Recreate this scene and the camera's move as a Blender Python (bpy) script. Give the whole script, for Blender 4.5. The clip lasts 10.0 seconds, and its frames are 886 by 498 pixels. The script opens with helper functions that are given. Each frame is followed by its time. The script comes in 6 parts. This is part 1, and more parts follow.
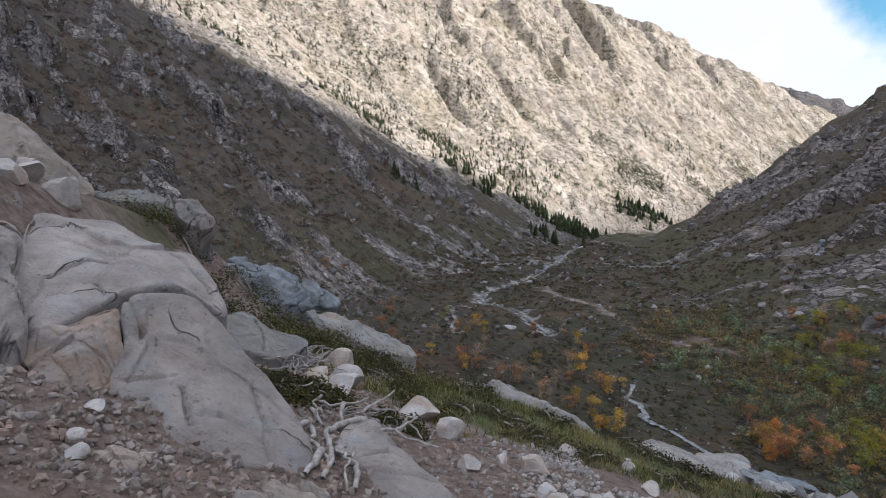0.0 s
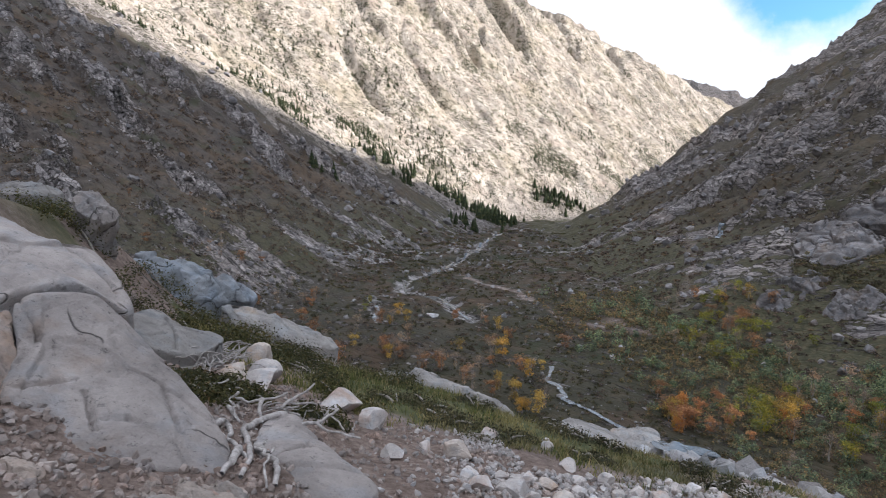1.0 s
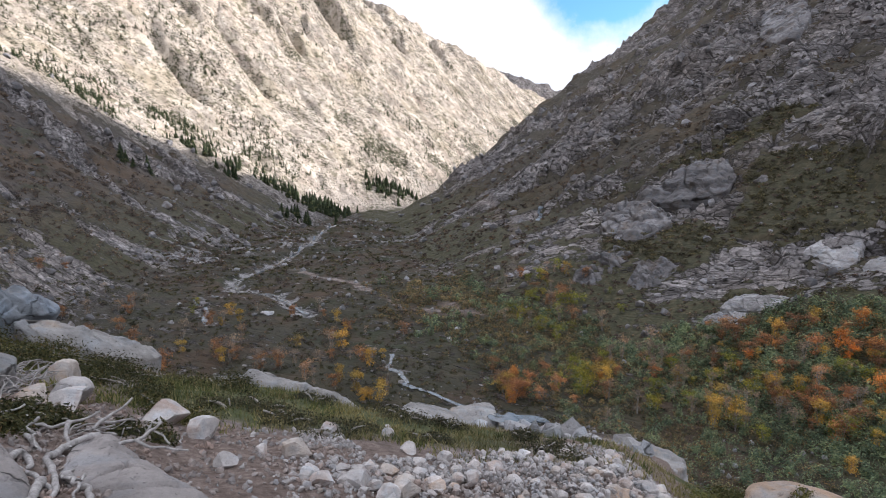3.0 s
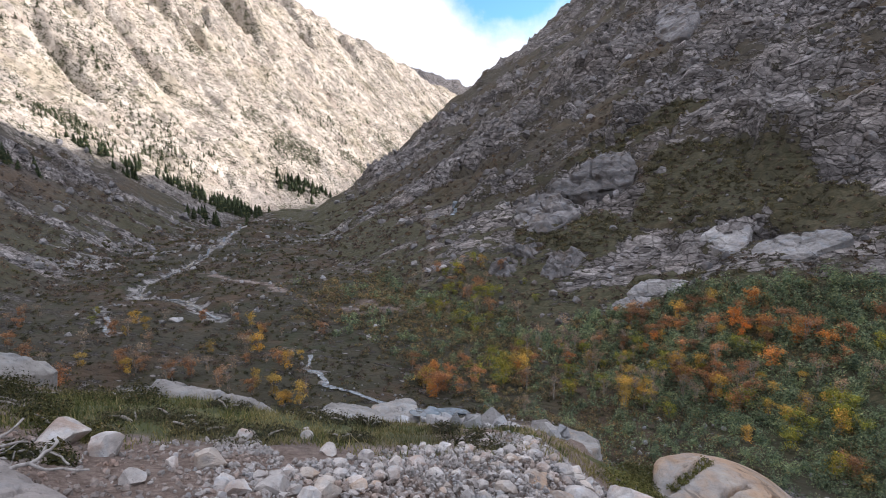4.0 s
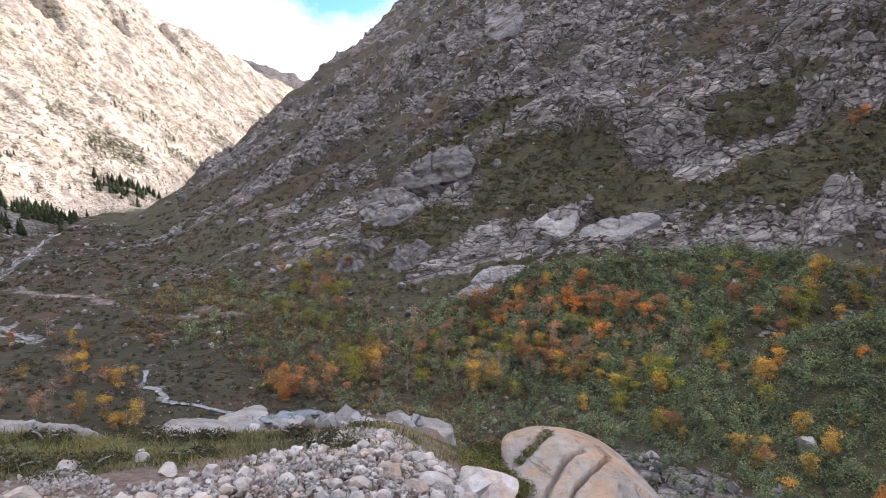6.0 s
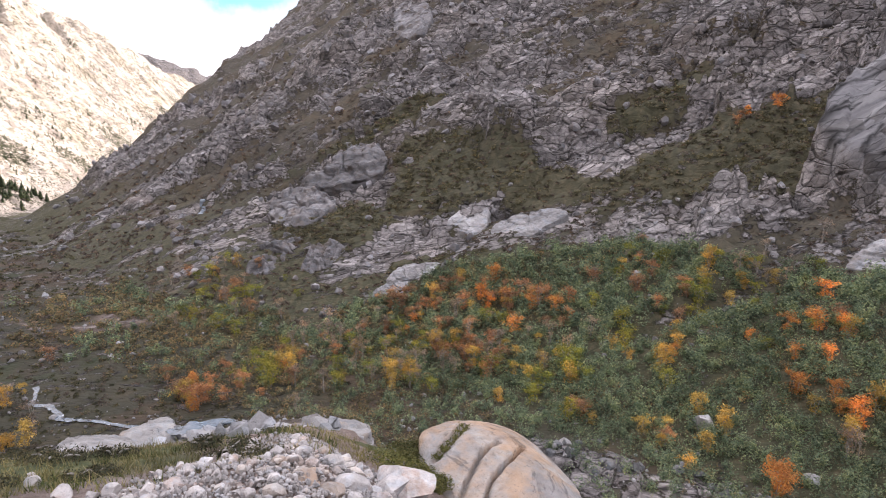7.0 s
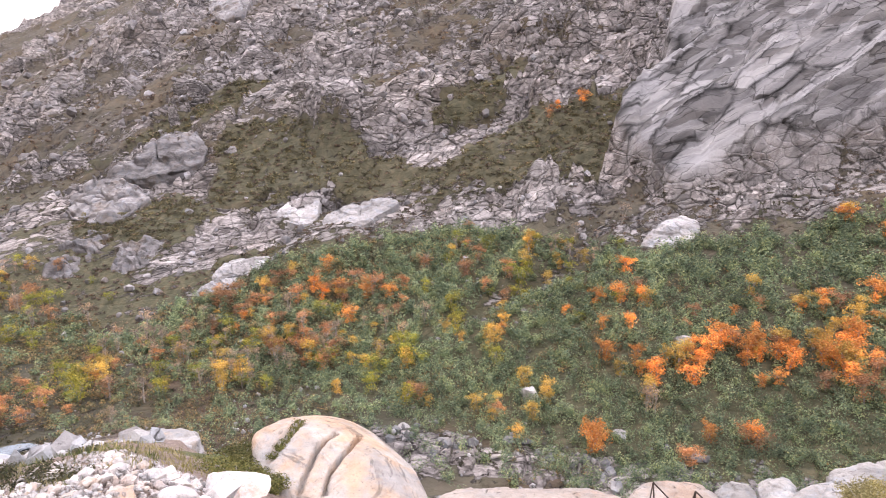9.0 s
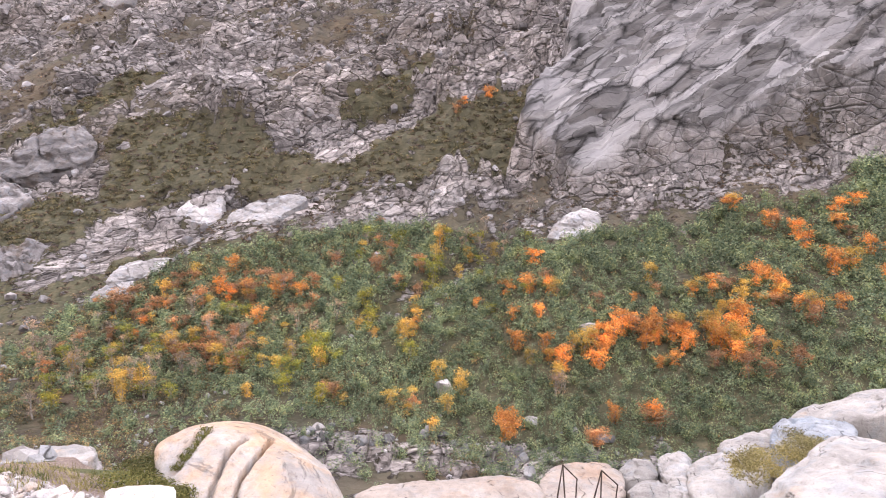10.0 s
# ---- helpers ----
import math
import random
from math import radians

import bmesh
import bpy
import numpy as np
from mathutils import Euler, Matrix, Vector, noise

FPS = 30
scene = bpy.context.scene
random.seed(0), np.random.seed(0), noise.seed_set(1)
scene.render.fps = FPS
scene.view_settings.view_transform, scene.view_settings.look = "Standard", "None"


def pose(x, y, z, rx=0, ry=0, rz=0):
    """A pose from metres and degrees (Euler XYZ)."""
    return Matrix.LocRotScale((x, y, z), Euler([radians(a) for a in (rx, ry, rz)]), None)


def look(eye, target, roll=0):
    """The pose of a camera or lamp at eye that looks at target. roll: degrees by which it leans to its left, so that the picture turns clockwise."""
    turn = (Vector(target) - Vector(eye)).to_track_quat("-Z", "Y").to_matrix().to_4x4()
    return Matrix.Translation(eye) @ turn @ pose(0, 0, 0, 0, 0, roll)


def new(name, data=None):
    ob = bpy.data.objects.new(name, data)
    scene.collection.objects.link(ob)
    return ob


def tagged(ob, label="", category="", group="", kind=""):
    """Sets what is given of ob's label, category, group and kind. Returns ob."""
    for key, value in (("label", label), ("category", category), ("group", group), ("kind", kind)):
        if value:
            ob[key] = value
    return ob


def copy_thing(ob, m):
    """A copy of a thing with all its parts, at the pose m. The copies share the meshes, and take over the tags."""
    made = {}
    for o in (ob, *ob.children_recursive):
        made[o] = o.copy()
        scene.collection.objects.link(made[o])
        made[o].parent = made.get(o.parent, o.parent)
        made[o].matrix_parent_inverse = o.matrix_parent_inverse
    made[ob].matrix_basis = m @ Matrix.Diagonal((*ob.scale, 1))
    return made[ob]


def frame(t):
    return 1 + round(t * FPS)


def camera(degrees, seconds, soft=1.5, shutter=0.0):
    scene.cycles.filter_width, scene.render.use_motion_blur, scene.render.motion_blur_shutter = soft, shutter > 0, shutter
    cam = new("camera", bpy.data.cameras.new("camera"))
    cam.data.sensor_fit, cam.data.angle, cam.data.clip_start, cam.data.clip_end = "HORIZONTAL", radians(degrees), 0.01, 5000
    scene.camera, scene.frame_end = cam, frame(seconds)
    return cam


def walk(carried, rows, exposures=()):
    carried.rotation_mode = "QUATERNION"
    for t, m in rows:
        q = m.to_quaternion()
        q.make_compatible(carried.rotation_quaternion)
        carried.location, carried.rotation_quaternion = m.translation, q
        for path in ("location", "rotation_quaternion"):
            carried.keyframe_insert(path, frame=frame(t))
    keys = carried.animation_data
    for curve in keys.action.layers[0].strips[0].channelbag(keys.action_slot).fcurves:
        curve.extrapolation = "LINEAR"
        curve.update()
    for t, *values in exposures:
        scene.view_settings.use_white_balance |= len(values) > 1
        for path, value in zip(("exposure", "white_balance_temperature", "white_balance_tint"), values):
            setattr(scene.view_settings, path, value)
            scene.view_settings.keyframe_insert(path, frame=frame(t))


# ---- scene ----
cam = camera(70.8, 10.0, soft=0.9, shutter=0.2)
# seconds, x, y, z, then the turns about x, y, z in degrees
ROWS = [
    (0.0, 0.0000, 0.0000, 1.600, 81.500, -0.247, 0.037),
    (0.5, 0.0095, -0.0002, 1.600, 81.018, -0.198, -2.989),
    (1.0, 0.0229, -0.0015, 1.600, 80.538, -0.183, -7.284),
    (1.5, 0.0370, -0.0038, 1.600, 80.289, -0.028, -11.853),
    (2.0, 0.0485, -0.0067, 1.600, 80.139, 0.087, -15.647),
    (2.5, 0.0585, -0.0098, 1.600, 79.915, 0.054, -18.987),
    (4.0, 0.0910, -0.0247, 1.600, 79.253, 0.672, -30.480),
    (4.5, 0.1009, -0.0309, 1.600, 79.100, 0.805, -34.249),
    (5.0, 0.1095, -0.0372, 1.600, 78.900, 0.807, -37.642),
    (5.5, 0.1177, -0.0438, 1.600, 78.690, 0.917, -41.000),
    (7.0, 0.1430, -0.0707, 1.600, 78.306, 0.728, -52.760),
    (7.5, 0.1502, -0.0807, 1.600, 77.928, 0.612, -56.668),
    (8.0, 0.1577, -0.0932, 1.600, 77.662, 0.406, -61.253),
    (8.5, 0.1631, -0.1038, 1.600, 77.546, -0.035, -64.951),
    (9.0, 0.1671, -0.1132, 1.600, 77.349, -0.409, -68.108),
    (9.5, 0.1718, -0.1263, 1.600, 77.121, -0.657, -72.484),
    (10.0, 0.1750, -0.1380, 1.600, 77.020, -0.839, -76.310),
]
# seconds, stops, kelvin, tint: the film brightens and warms as the view turns into the shade
EXPOSURES = [(0.0, 0.16, 6030, 14), (0.5, 0.40, 6030, 14), (2.5, 0.40, 6050, 15), (4.5, 0.48, 6130, 18), (5.5, 0.66, 6200, 20), (7.0, 1.04, 6420, 22), (7.75, 1.38, 6600, 23), (8.5, 1.88, 6680, 24), (10.0, 1.95, 6740, 25)]
walk(cam, [(t, pose(x, y, z, rx, ry, rz)) for t, x, y, z, rx, ry, rz in ROWS], EXPOSURES)

# ---- light ----
SUN_AZ, SUN_EL = 92.0, 20.0          # degrees clockwise from +y, degrees above the horizon
world = bpy.data.worlds.new("sky")
scene.world = world
world.use_nodes = True


def build_sky():
    nt = world.node_tree
    nt.nodes.clear()
    out = nt.nodes.new("ShaderNodeOutputWorld")
    bg = nt.nodes.new("ShaderNodeBackground")
    sky = nt.nodes.new("ShaderNodeTexSky")
    sky.sky_type = "NISHITA"
    sky.sun_disc = False
    sky.sun_elevation, sky.sun_rotation = radians(SUN_EL), radians(SUN_AZ)
    # broken white cloud with one blue gap low over the ridge
    tc = nt.nodes.new("ShaderNodeTexCoord")
    nz = nt.nodes.new("ShaderNodeTexNoise")
    nz.inputs["Scale"].default_value, nz.inputs["Detail"].default_value = 5.0, 7.0
    nz.inputs["Roughness"].default_value = 0.6
    ga, ge = radians(38.0), radians(15.5)
    dist = nt.nodes.new("ShaderNodeVectorMath")
    dist.operation = "DISTANCE"
    dist.inputs[1].default_value = (math.sin(ga) * math.cos(ge), math.cos(ga) * math.cos(ge), math.sin(ge))
    wob = nt.nodes.new("ShaderNodeMath")
    wob.operation, wob.inputs[1].default_value = "MULTIPLY_ADD", 0.16
    ramp = nt.nodes.new("ShaderNodeValToRGB")
    ramp.color_ramp.elements[0].position, ramp.color_ramp.elements[1].position = 0.19, 0.23
    tone = nt.nodes.new("ShaderNodeValToRGB")
    tone.color_ramp.elements[0].position, tone.color_ramp.elements[1].position = 0.3, 0.6
    tone.color_ramp.elements[0].color, tone.color_ramp.elements[1].color = (0.93, 0.95, 0.97, 1), (1, 1, 1, 1)
    gain = nt.nodes.new("ShaderNodeMixRGB")
    gain.blend_type, gain.inputs[0].default_value, gain.inputs[2].default_value = "MULTIPLY", 1.0, (9.2, 9.5, 9.9, 1)
    mix = nt.nodes.new("ShaderNodeMixRGB")
    nt.links.new(tc.outputs["Generated"], nz.inputs["Vector"])
    nt.links.new(tc.outputs["Generated"], dist.inputs[0])
    nt.links.new(nz.outputs["Fac"], wob.inputs[0])
    nt.links.new(dist.outputs["Value"], wob.inputs[2])
    nt.links.new(wob.outputs["Value"], ramp.inputs["Fac"])
    nt.links.new(nz.outputs["Fac"], tone.inputs["Fac"])
    nt.links.new(tone.outputs["Color"], gain.inputs[1])
    nt.links.new(ramp.outputs["Color"], mix.inputs[0])
    blue = nt.nodes.new("ShaderNodeMixRGB")
    blue.blend_type, blue.inputs[0].default_value, blue.inputs[2].default_value = "MULTIPLY", 1.0, (0.62, 1.12, 1.32, 1)
    nt.links.new(sky.outputs["Color"], blue.inputs[1])
    nt.links.new(blue.outputs["Color"], mix.inputs[1])
    nt.links.new(gain.outputs["Color"], mix.inputs[2])
    nt.links.new(mix.outputs["Color"], bg.inputs["Color"])
    bg.inputs["Strength"].default_value = 0.1
    nt.links.new(bg.outputs["Background"], out.inputs["Surface"])


build_sky()
sun_data = bpy.data.lights.new("sun", "SUN")
sun_data.energy, sun_data.angle, sun_data.color = 5.0, radians(0.8), (1.0, 0.95, 0.87)
a, e = radians(SUN_AZ), radians(SUN_EL)
sun = new("sun", sun_data)
sun.matrix_world = look(Vector((math.sin(a) * math.cos(e), math.cos(a) * math.cos(e), math.sin(e))) * 900, (0, 0, 0))

# ---- noise on arrays ----
def hash01(ix, iy, seed):
    n = (ix.astype(np.int64) * 374761393 + iy.astype(np.int64) * 668265263 + seed * 1442695041) & 0x7FFFFFFF
    n = ((n ^ (n >> 13)) * 1274126177) & 0x7FFFFFFF
    return ((n ^ (n >> 16)) & 0xFFFFFF) / float(0x1000000)


def vnoise(x, y, seed=0):
    """Smooth value noise from -1 to 1."""
    ix, iy = np.floor(x), np.floor(y)
    fx, fy = x - ix, y - iy
    fx, fy = fx * fx * fx * (fx * (fx * 6 - 15) + 10), fy * fy * fy * (fy * (fy * 6 - 15) + 10)
    h = lambda i, j: hash01(ix + i, iy + j, seed)
    top = h(0, 0) * (1 - fx) + h(1, 0) * fx
    low = h(0, 1) * (1 - fx) + h(1, 1) * fx
    return (top * (1 - fy) + low * fy) * 2 - 1


def fbm(x, y, octaves=4, seed=0, gain=0.5):
    s, amp, tot = 0, 1.0, 0
    for o in range(octaves):
        c, n = math.cos(o * 1.1), math.sin(o * 1.1)
        s = s + amp * vnoise((x * c - y * n) * 2 ** o, (x * n + y * c) * 2 ** o, seed + o)
        tot += amp
        amp *= gain
    return s / tot


def ridged(x, y, octaves=4, seed=0, gain=0.5):
    s, amp, tot = 0, 1.0, 0
    for o in range(octaves):
        c, n = math.cos(o * 0.9), math.sin(o * 0.9)
        s = s + amp * (1 - np.abs(vnoise((x * c - y * n) * 2 ** o, (x * n + y * c) * 2 ** o, seed + 31 * o)))
        tot += amp
        amp *= gain
    return s / tot


def cells(x, y, seed=0):
    """Worley cells: distance to the nearest and second nearest point, and a random number for the nearest cell."""
    ix, iy = np.floor(x), np.floor(y)
    d1 = np.full(np.shape(x), 9.0)
    d2 = d1.copy()
    rid = np.zeros(np.shape(x))
    for i in (-1, 0, 1):
        for j in (-1, 0, 1):
            cx, cy = ix + i, iy + j
            d = np.hypot(cx + hash01(cx, cy, seed) - x, cy + hash01(cx, cy, seed + 7) - y)
            near = d < d1
            d2 = np.where(near, d1, np.minimum(d2, d))
            rid = np.where(near, hash01(cx, cy, seed + 13), rid)
            d1 = np.where(near, d, d1)
    return d1, d2, rid


def step(v, a, b):
    t = np.clip((v - a) / (b - a), 0, 1)
    return t * t * (3 - 2 * t)


def soft_max(a, b, k):
    h = np.clip(0.5 + 0.5 * (a - b) / k, 0, 1)
    return b * (1 - h) + a * h + k * h * (1 - h)


# ---- the lie of the land ----
def floor_z(y):
    return -33 - 0.075 * np.maximum(0, y - 130)


def foot_right(y):
    return 57 + 0.2 * np.maximum(0, y - 110) + 4 * np.sin(y / 37)


def foot_left(y):
    return np.interp(y, [-60, 0, 50, 120, 194, 345, 480, 700], [-62, -52, -40, -20, 0, 56, 115, 210])


CAP_Y, CAP_Z = [-200, 100, 250, 330, 430], [560, 540, 480, 300, 80]


def right_slope(x, y):
    u = np.maximum(0, x - foot_right(y))
    z = floor_z(y) + 0.50 * u + 0.14 * np.maximum(0, u - 35) + 0.12 * np.maximum(0, u - 300)
    z = z - 0.9 * np.maximum(0, z - np.interp(y, CAP_Y, CAP_Z))
    nose = 352 + 0.26 * np.maximum(0, x - 140)
    return z - 0.95 * np.maximum(0, y - nose)


def left_slope(x, y):
    u = np.maximum(0, foot_left(y) - x)
    return floor_z(y) + 0.52 * u + 0.12 * np.maximum(0, u - 60)


def far_wall(x, y):
    p = -0.574 * x + 0.819 * y - 330
    s = 0.819 * x + 0.574 * y
    crest = 240 - 0.20 * (s - 500) + 0.25 * np.maximum(0, 420 - s) - 0.16 * np.maximum(0, s - 900)
    z = -62 - 0.03 * np.maximum(0, s - 380) + 0.85 * p + 0.25 * np.maximum(0, p - 120)
    over = np.maximum(0, z - crest)
    return np.where(p > 0, z - 0.85 * over, -62 + 0.3 * p)


def ledge(x, y):
    r, az = np.hypot(x, y), np.degrees(np.arctan2(x, y))
    edge = np.interp(az, [-180, -60, -30, -10, 4, 16, 24, 36, 48, 58, 64, 72, 90, 115, 140], [14, 12, 11, 12, 11, 9.2, 9, 9, 11.5, 12, 13, 17, 19, 16, 14])
    k = np.minimum(1, edge / np.maximum(r, 0.1))
    bx, by = x * k, y * k
    z = -0.27 * np.maximum(0, bx) - 0.36 * np.minimum(0, bx) + 0.9 * np.clip(-2.8 - bx, 0, 1.2) - 0.16 * by - 0.006 * by * np.abs(by)
    z = z - np.interp(az, [40, 56, 66, 80, 100, 112, 125], [0, 0.20, 0.42, 0.42, 0.40, 0.42, 0.3]) * np.maximum(0, r * k - 2)
    fall = np.interp(az, [-70, -30, 0, 14, 24, 44, 56, 100], [0.35, 0.5, 0.6, 0.6, 0.48, 0.48, 0.85, 0.85])
    return z - fall * np.maximum(0, r - edge) - 0.3 * step(r, edge - 0.6, edge + 0.4)


def land(x, y):
    """Height of the bare land."""
    base = soft_max(right_slope(x, y), left_slope(x, y), 6.0)
    base = soft_max(base, far_wall(x, y), 10.0)
    r = np.hypot(x, y)
    base = base + step(r, 1500, 1900) * np.clip(165 * np.exp(-((r - 2300) / 420) ** 2) + 30 * fbm(x / 300, y / 300, 3, 171), 0, 400)
    az = np.degrees(np.arctan2(x, y))
    ridge = 2300 * np.tan(np.radians(np.interp(az, [10, 24, 28, 31, 34, 37, 45], [5, 5.6, 5.3, 4.5, 3.3, 2.0, 0])))
    base = np.maximum(base, np.where(r > 1400, ridge * np.exp(-((r - 2300) / 380) ** 2) + 14 * fbm(x / 90, y / 90, 4, 173), -1e9))
    return soft_max(base, ledge(x, y), 0.4)


CREEK = [(28, 87), (26, 82), (25.5, 75), (27, 71), (29.5, 65)]
RIVER = [(20.5, 117), (18, 129), (15.5, 138), (9.5, 141), (10, 158), (23, 188), (41, 231), (48, 256), (70, 320), (105, 420)]
BRANCH = [(0.5, 133), (1.5, 127), (2.2, 121), (2.0, 115)]
TRAIL = [(52, 100), (47, 103.5), (38, 111), (36, 120), (35, 138), (29, 153), (27, 172)]
PATH = [(62, 112), (72, 128), (84, 150), (95, 182), (104, 214)]
GULLY = [(74, 27), (80, 20), (86, 14), (92, 14), (96, 15)]


def line_gap(x, y, line):
    """Distance to a broken line in plan, which wanders a little."""
    x, y = x + 1.6 * fbm(x / 8, y / 8, 3, 181) * step(y, 60, 90), y + 1.6 * fbm(x / 8, y / 8, 3, 183) * step(y, 60, 90)
    d = np.full(np.shape(x), 1e9)
    for (x0, y0), (x1, y1) in zip(line, line[1:]):
        k = np.clip(((x - x0) * (x1 - x0) + (y - y0) * (y1 - y0)) / ((x1 - x0) ** 2 + (y1 - y0) ** 2), 0, 1)
        d = np.minimum(d, np.hypot(x - x0 - k * (x1 - x0), y - y0 - k * (y1 - y0)))
    return d


def scrub_top(y):
    """How far up the right slope the closed scrub reaches."""
    return np.interp(y, [-60, -41, -28, -12, -3, 5, 11, 18, 26, 38, 51, 59, 67, 76, 90, 110, 140], [56, 50.5, 44.7, 37.3, 35.3, 30.5, 31.8, 33.1, 32.4, 29.6, 26, 21, 12, 2.5, 4, 2, 0])


CLIFF = [(105, 13), (111, 11), (118, 7), (128, 7), (135, 0), (142, -5), (154, -10), (176, -18), (176, -110), (120, -110), (113, -60), (110, -42), (106, -24), (103, -13), (103, -7), (98, -1), (98, 4)]


def cliff(x, y):
    """Where the smooth slabby cliff stands on the right slope."""
    x, y = np.asarray(x, float), np.asarray(y, float)
    out = np.zeros(np.shape(x))
    near = (x > 90) & (x < 185) & (y < 22) & (y > -120)
    if np.any(near):
        a, b = x[near], y[near]
        out[near] = step(within(a, b, CLIFF) + 1.6 * fbm(a / 7, b / 7, 3, 221), -0.4, 1.4)
    return out


def zones(x, y):
    r = np.hypot(x, y)
    far = step(r, 14, 60)
    u = x - foot_right(y)
    right = step(u, 12, 48) * (1 - step(y, 380, 480))
    wall = step(-0.574 * x + 0.819 * y - 330, -45, 50) * step(y, 300, 420)
    left = step(foot_left(y) - x, 10, 60) * far * (1 - wall)
    return far, right, wall, left


# along the wall, across it, half width, half length, depth (minus) or height
CLEFTS = [(500, 525, 5, 26, -26), (486, 540, 9, 30, 18), (610, 553, 6, 26, -26), (624, 556, 9, 26, 18), (850, 540, 8, 16, 15), (836, 538, 6, 20, -14), (730, 550, 6, 24, -18), (330, 470, 6, 30, -14), (410, 480, 7, 30, -14)]


def bands(x, y):
    """Along and across the ribs of rock, which climb the right slope aslant."""
    left = step(y, 60, 180) * step(20 - x + 0.25 * y, 0, 60)
    return np.where(left > 0.5, 0.75 * x - 0.66 * y, 0.56 * x - 0.83 * y), np.where(left > 0.5, 0.66 * x + 0.75 * y, 0.83 * x + 0.56 * y)


# heath on the right slope: outlines in plan
HEATH_BEDS = [
    [(96, 88), (108, 97), (115, 98), (118, 84), (114, 72), (109, 52), (106, 45), (115, 39), (120, 34), (121, 19), (128, 9), (119, 7), (111, 11), (105, 13), (101, 15), (101, 23), (98, 42), (100, 64), (100, 72), (92, 85)],
    [(123, 52), (129, 49), (136, 39), (138, 32), (128, 34), (122, 42)],
    [(107, 121), (125, 106), (133, 98), (122, 98), (103, 118)],
    [(80, 94), (87, 89), (91, 81), (97, 70), (99, 71), (92, 82), (85, 99)],
    [(82, 76), (86, 63), (87, 49), (92, 39), (93, 30), (88, 41), (82, 59), (78, 70)],
    [(82, 112), (91, 108), (97, 96), (92, 82), (84, 83), (80, 98)],
]


def within(x, y, line):
    """Signed distance to an outline in plan, positive inside."""
    d, odd = np.full(np.shape(x), 1e9), np.zeros(np.shape(x), dtype=bool)
    for (x0, y0), (x1, y1) in zip(line, line[1:] + line[:1]):
        k = np.clip(((x - x0) * (x1 - x0) + (y - y0) * (y1 - y0)) / ((x1 - x0) ** 2 + (y1 - y0) ** 2), 0, 1)
        d = np.minimum(d, np.hypot(x - x0 - k * (x1 - x0), y - y0 - k * (y1 - y0)))
        if y0 != y1:
            odd ^= ((y0 > y) != (y1 > y)) & (x < (x1 - x0) * (y - y0) / (y1 - y0) + x0)
    return np.where(odd, d, -d)


def heath_beds(x, y):
    """From 0 to 1 over the closed heath of the right slope."""
    out = np.zeros(np.shape(x))
    near = (np.abs(x - 108) < 36) & (np.abs(y - 64) < 66)
    if np.any(near):
        a, b = x[near], y[near]
        g, c = bands(a, b)
        ragged = 2.6 * fbm(g / 9, c / 4, 4, 141) + 1.6 * fbm(a / 2.5, b / 2.5, 3, 143)
        deep = np.max([within(a, b, line) for line in HEATH_BEDS], axis=0)
        out[near] = step(deep + ragged, -0.6, 0.8)
    return out


def bare(x, y):
    """From 0 (plants) to 1 (bared rock), in slanting patches."""
    x, y = np.asarray(x, float), np.asarray(y, float)
    g, b = bands(x, y)
    w = fbm(x / 12, y / 12, 3, 131) * 5
    f = -0.11 * step(y, 40, 110) * step(x - foot_left(y), 0, 30) + 0.85 * fbm((g + w) / 46, (b - w) / 15, 3, 133) + 0.45 * fbm((g - w) / 15, (b + w) / 5.5, 4, 137)
    u = x - foot_right(y)
    f = f + 0.20 * step(u, 20, 60) * (1 - step(y, 180, 260)) - 0.40 * step(u, -6, 4) * (1 - step(u, 14, 34)) * step(y, 76, 100)
    return step(f - 0.14 * step(foot_left(y) - x, 0, 50), -0.27, 0.12) * (1 - heath_beds(x, y))


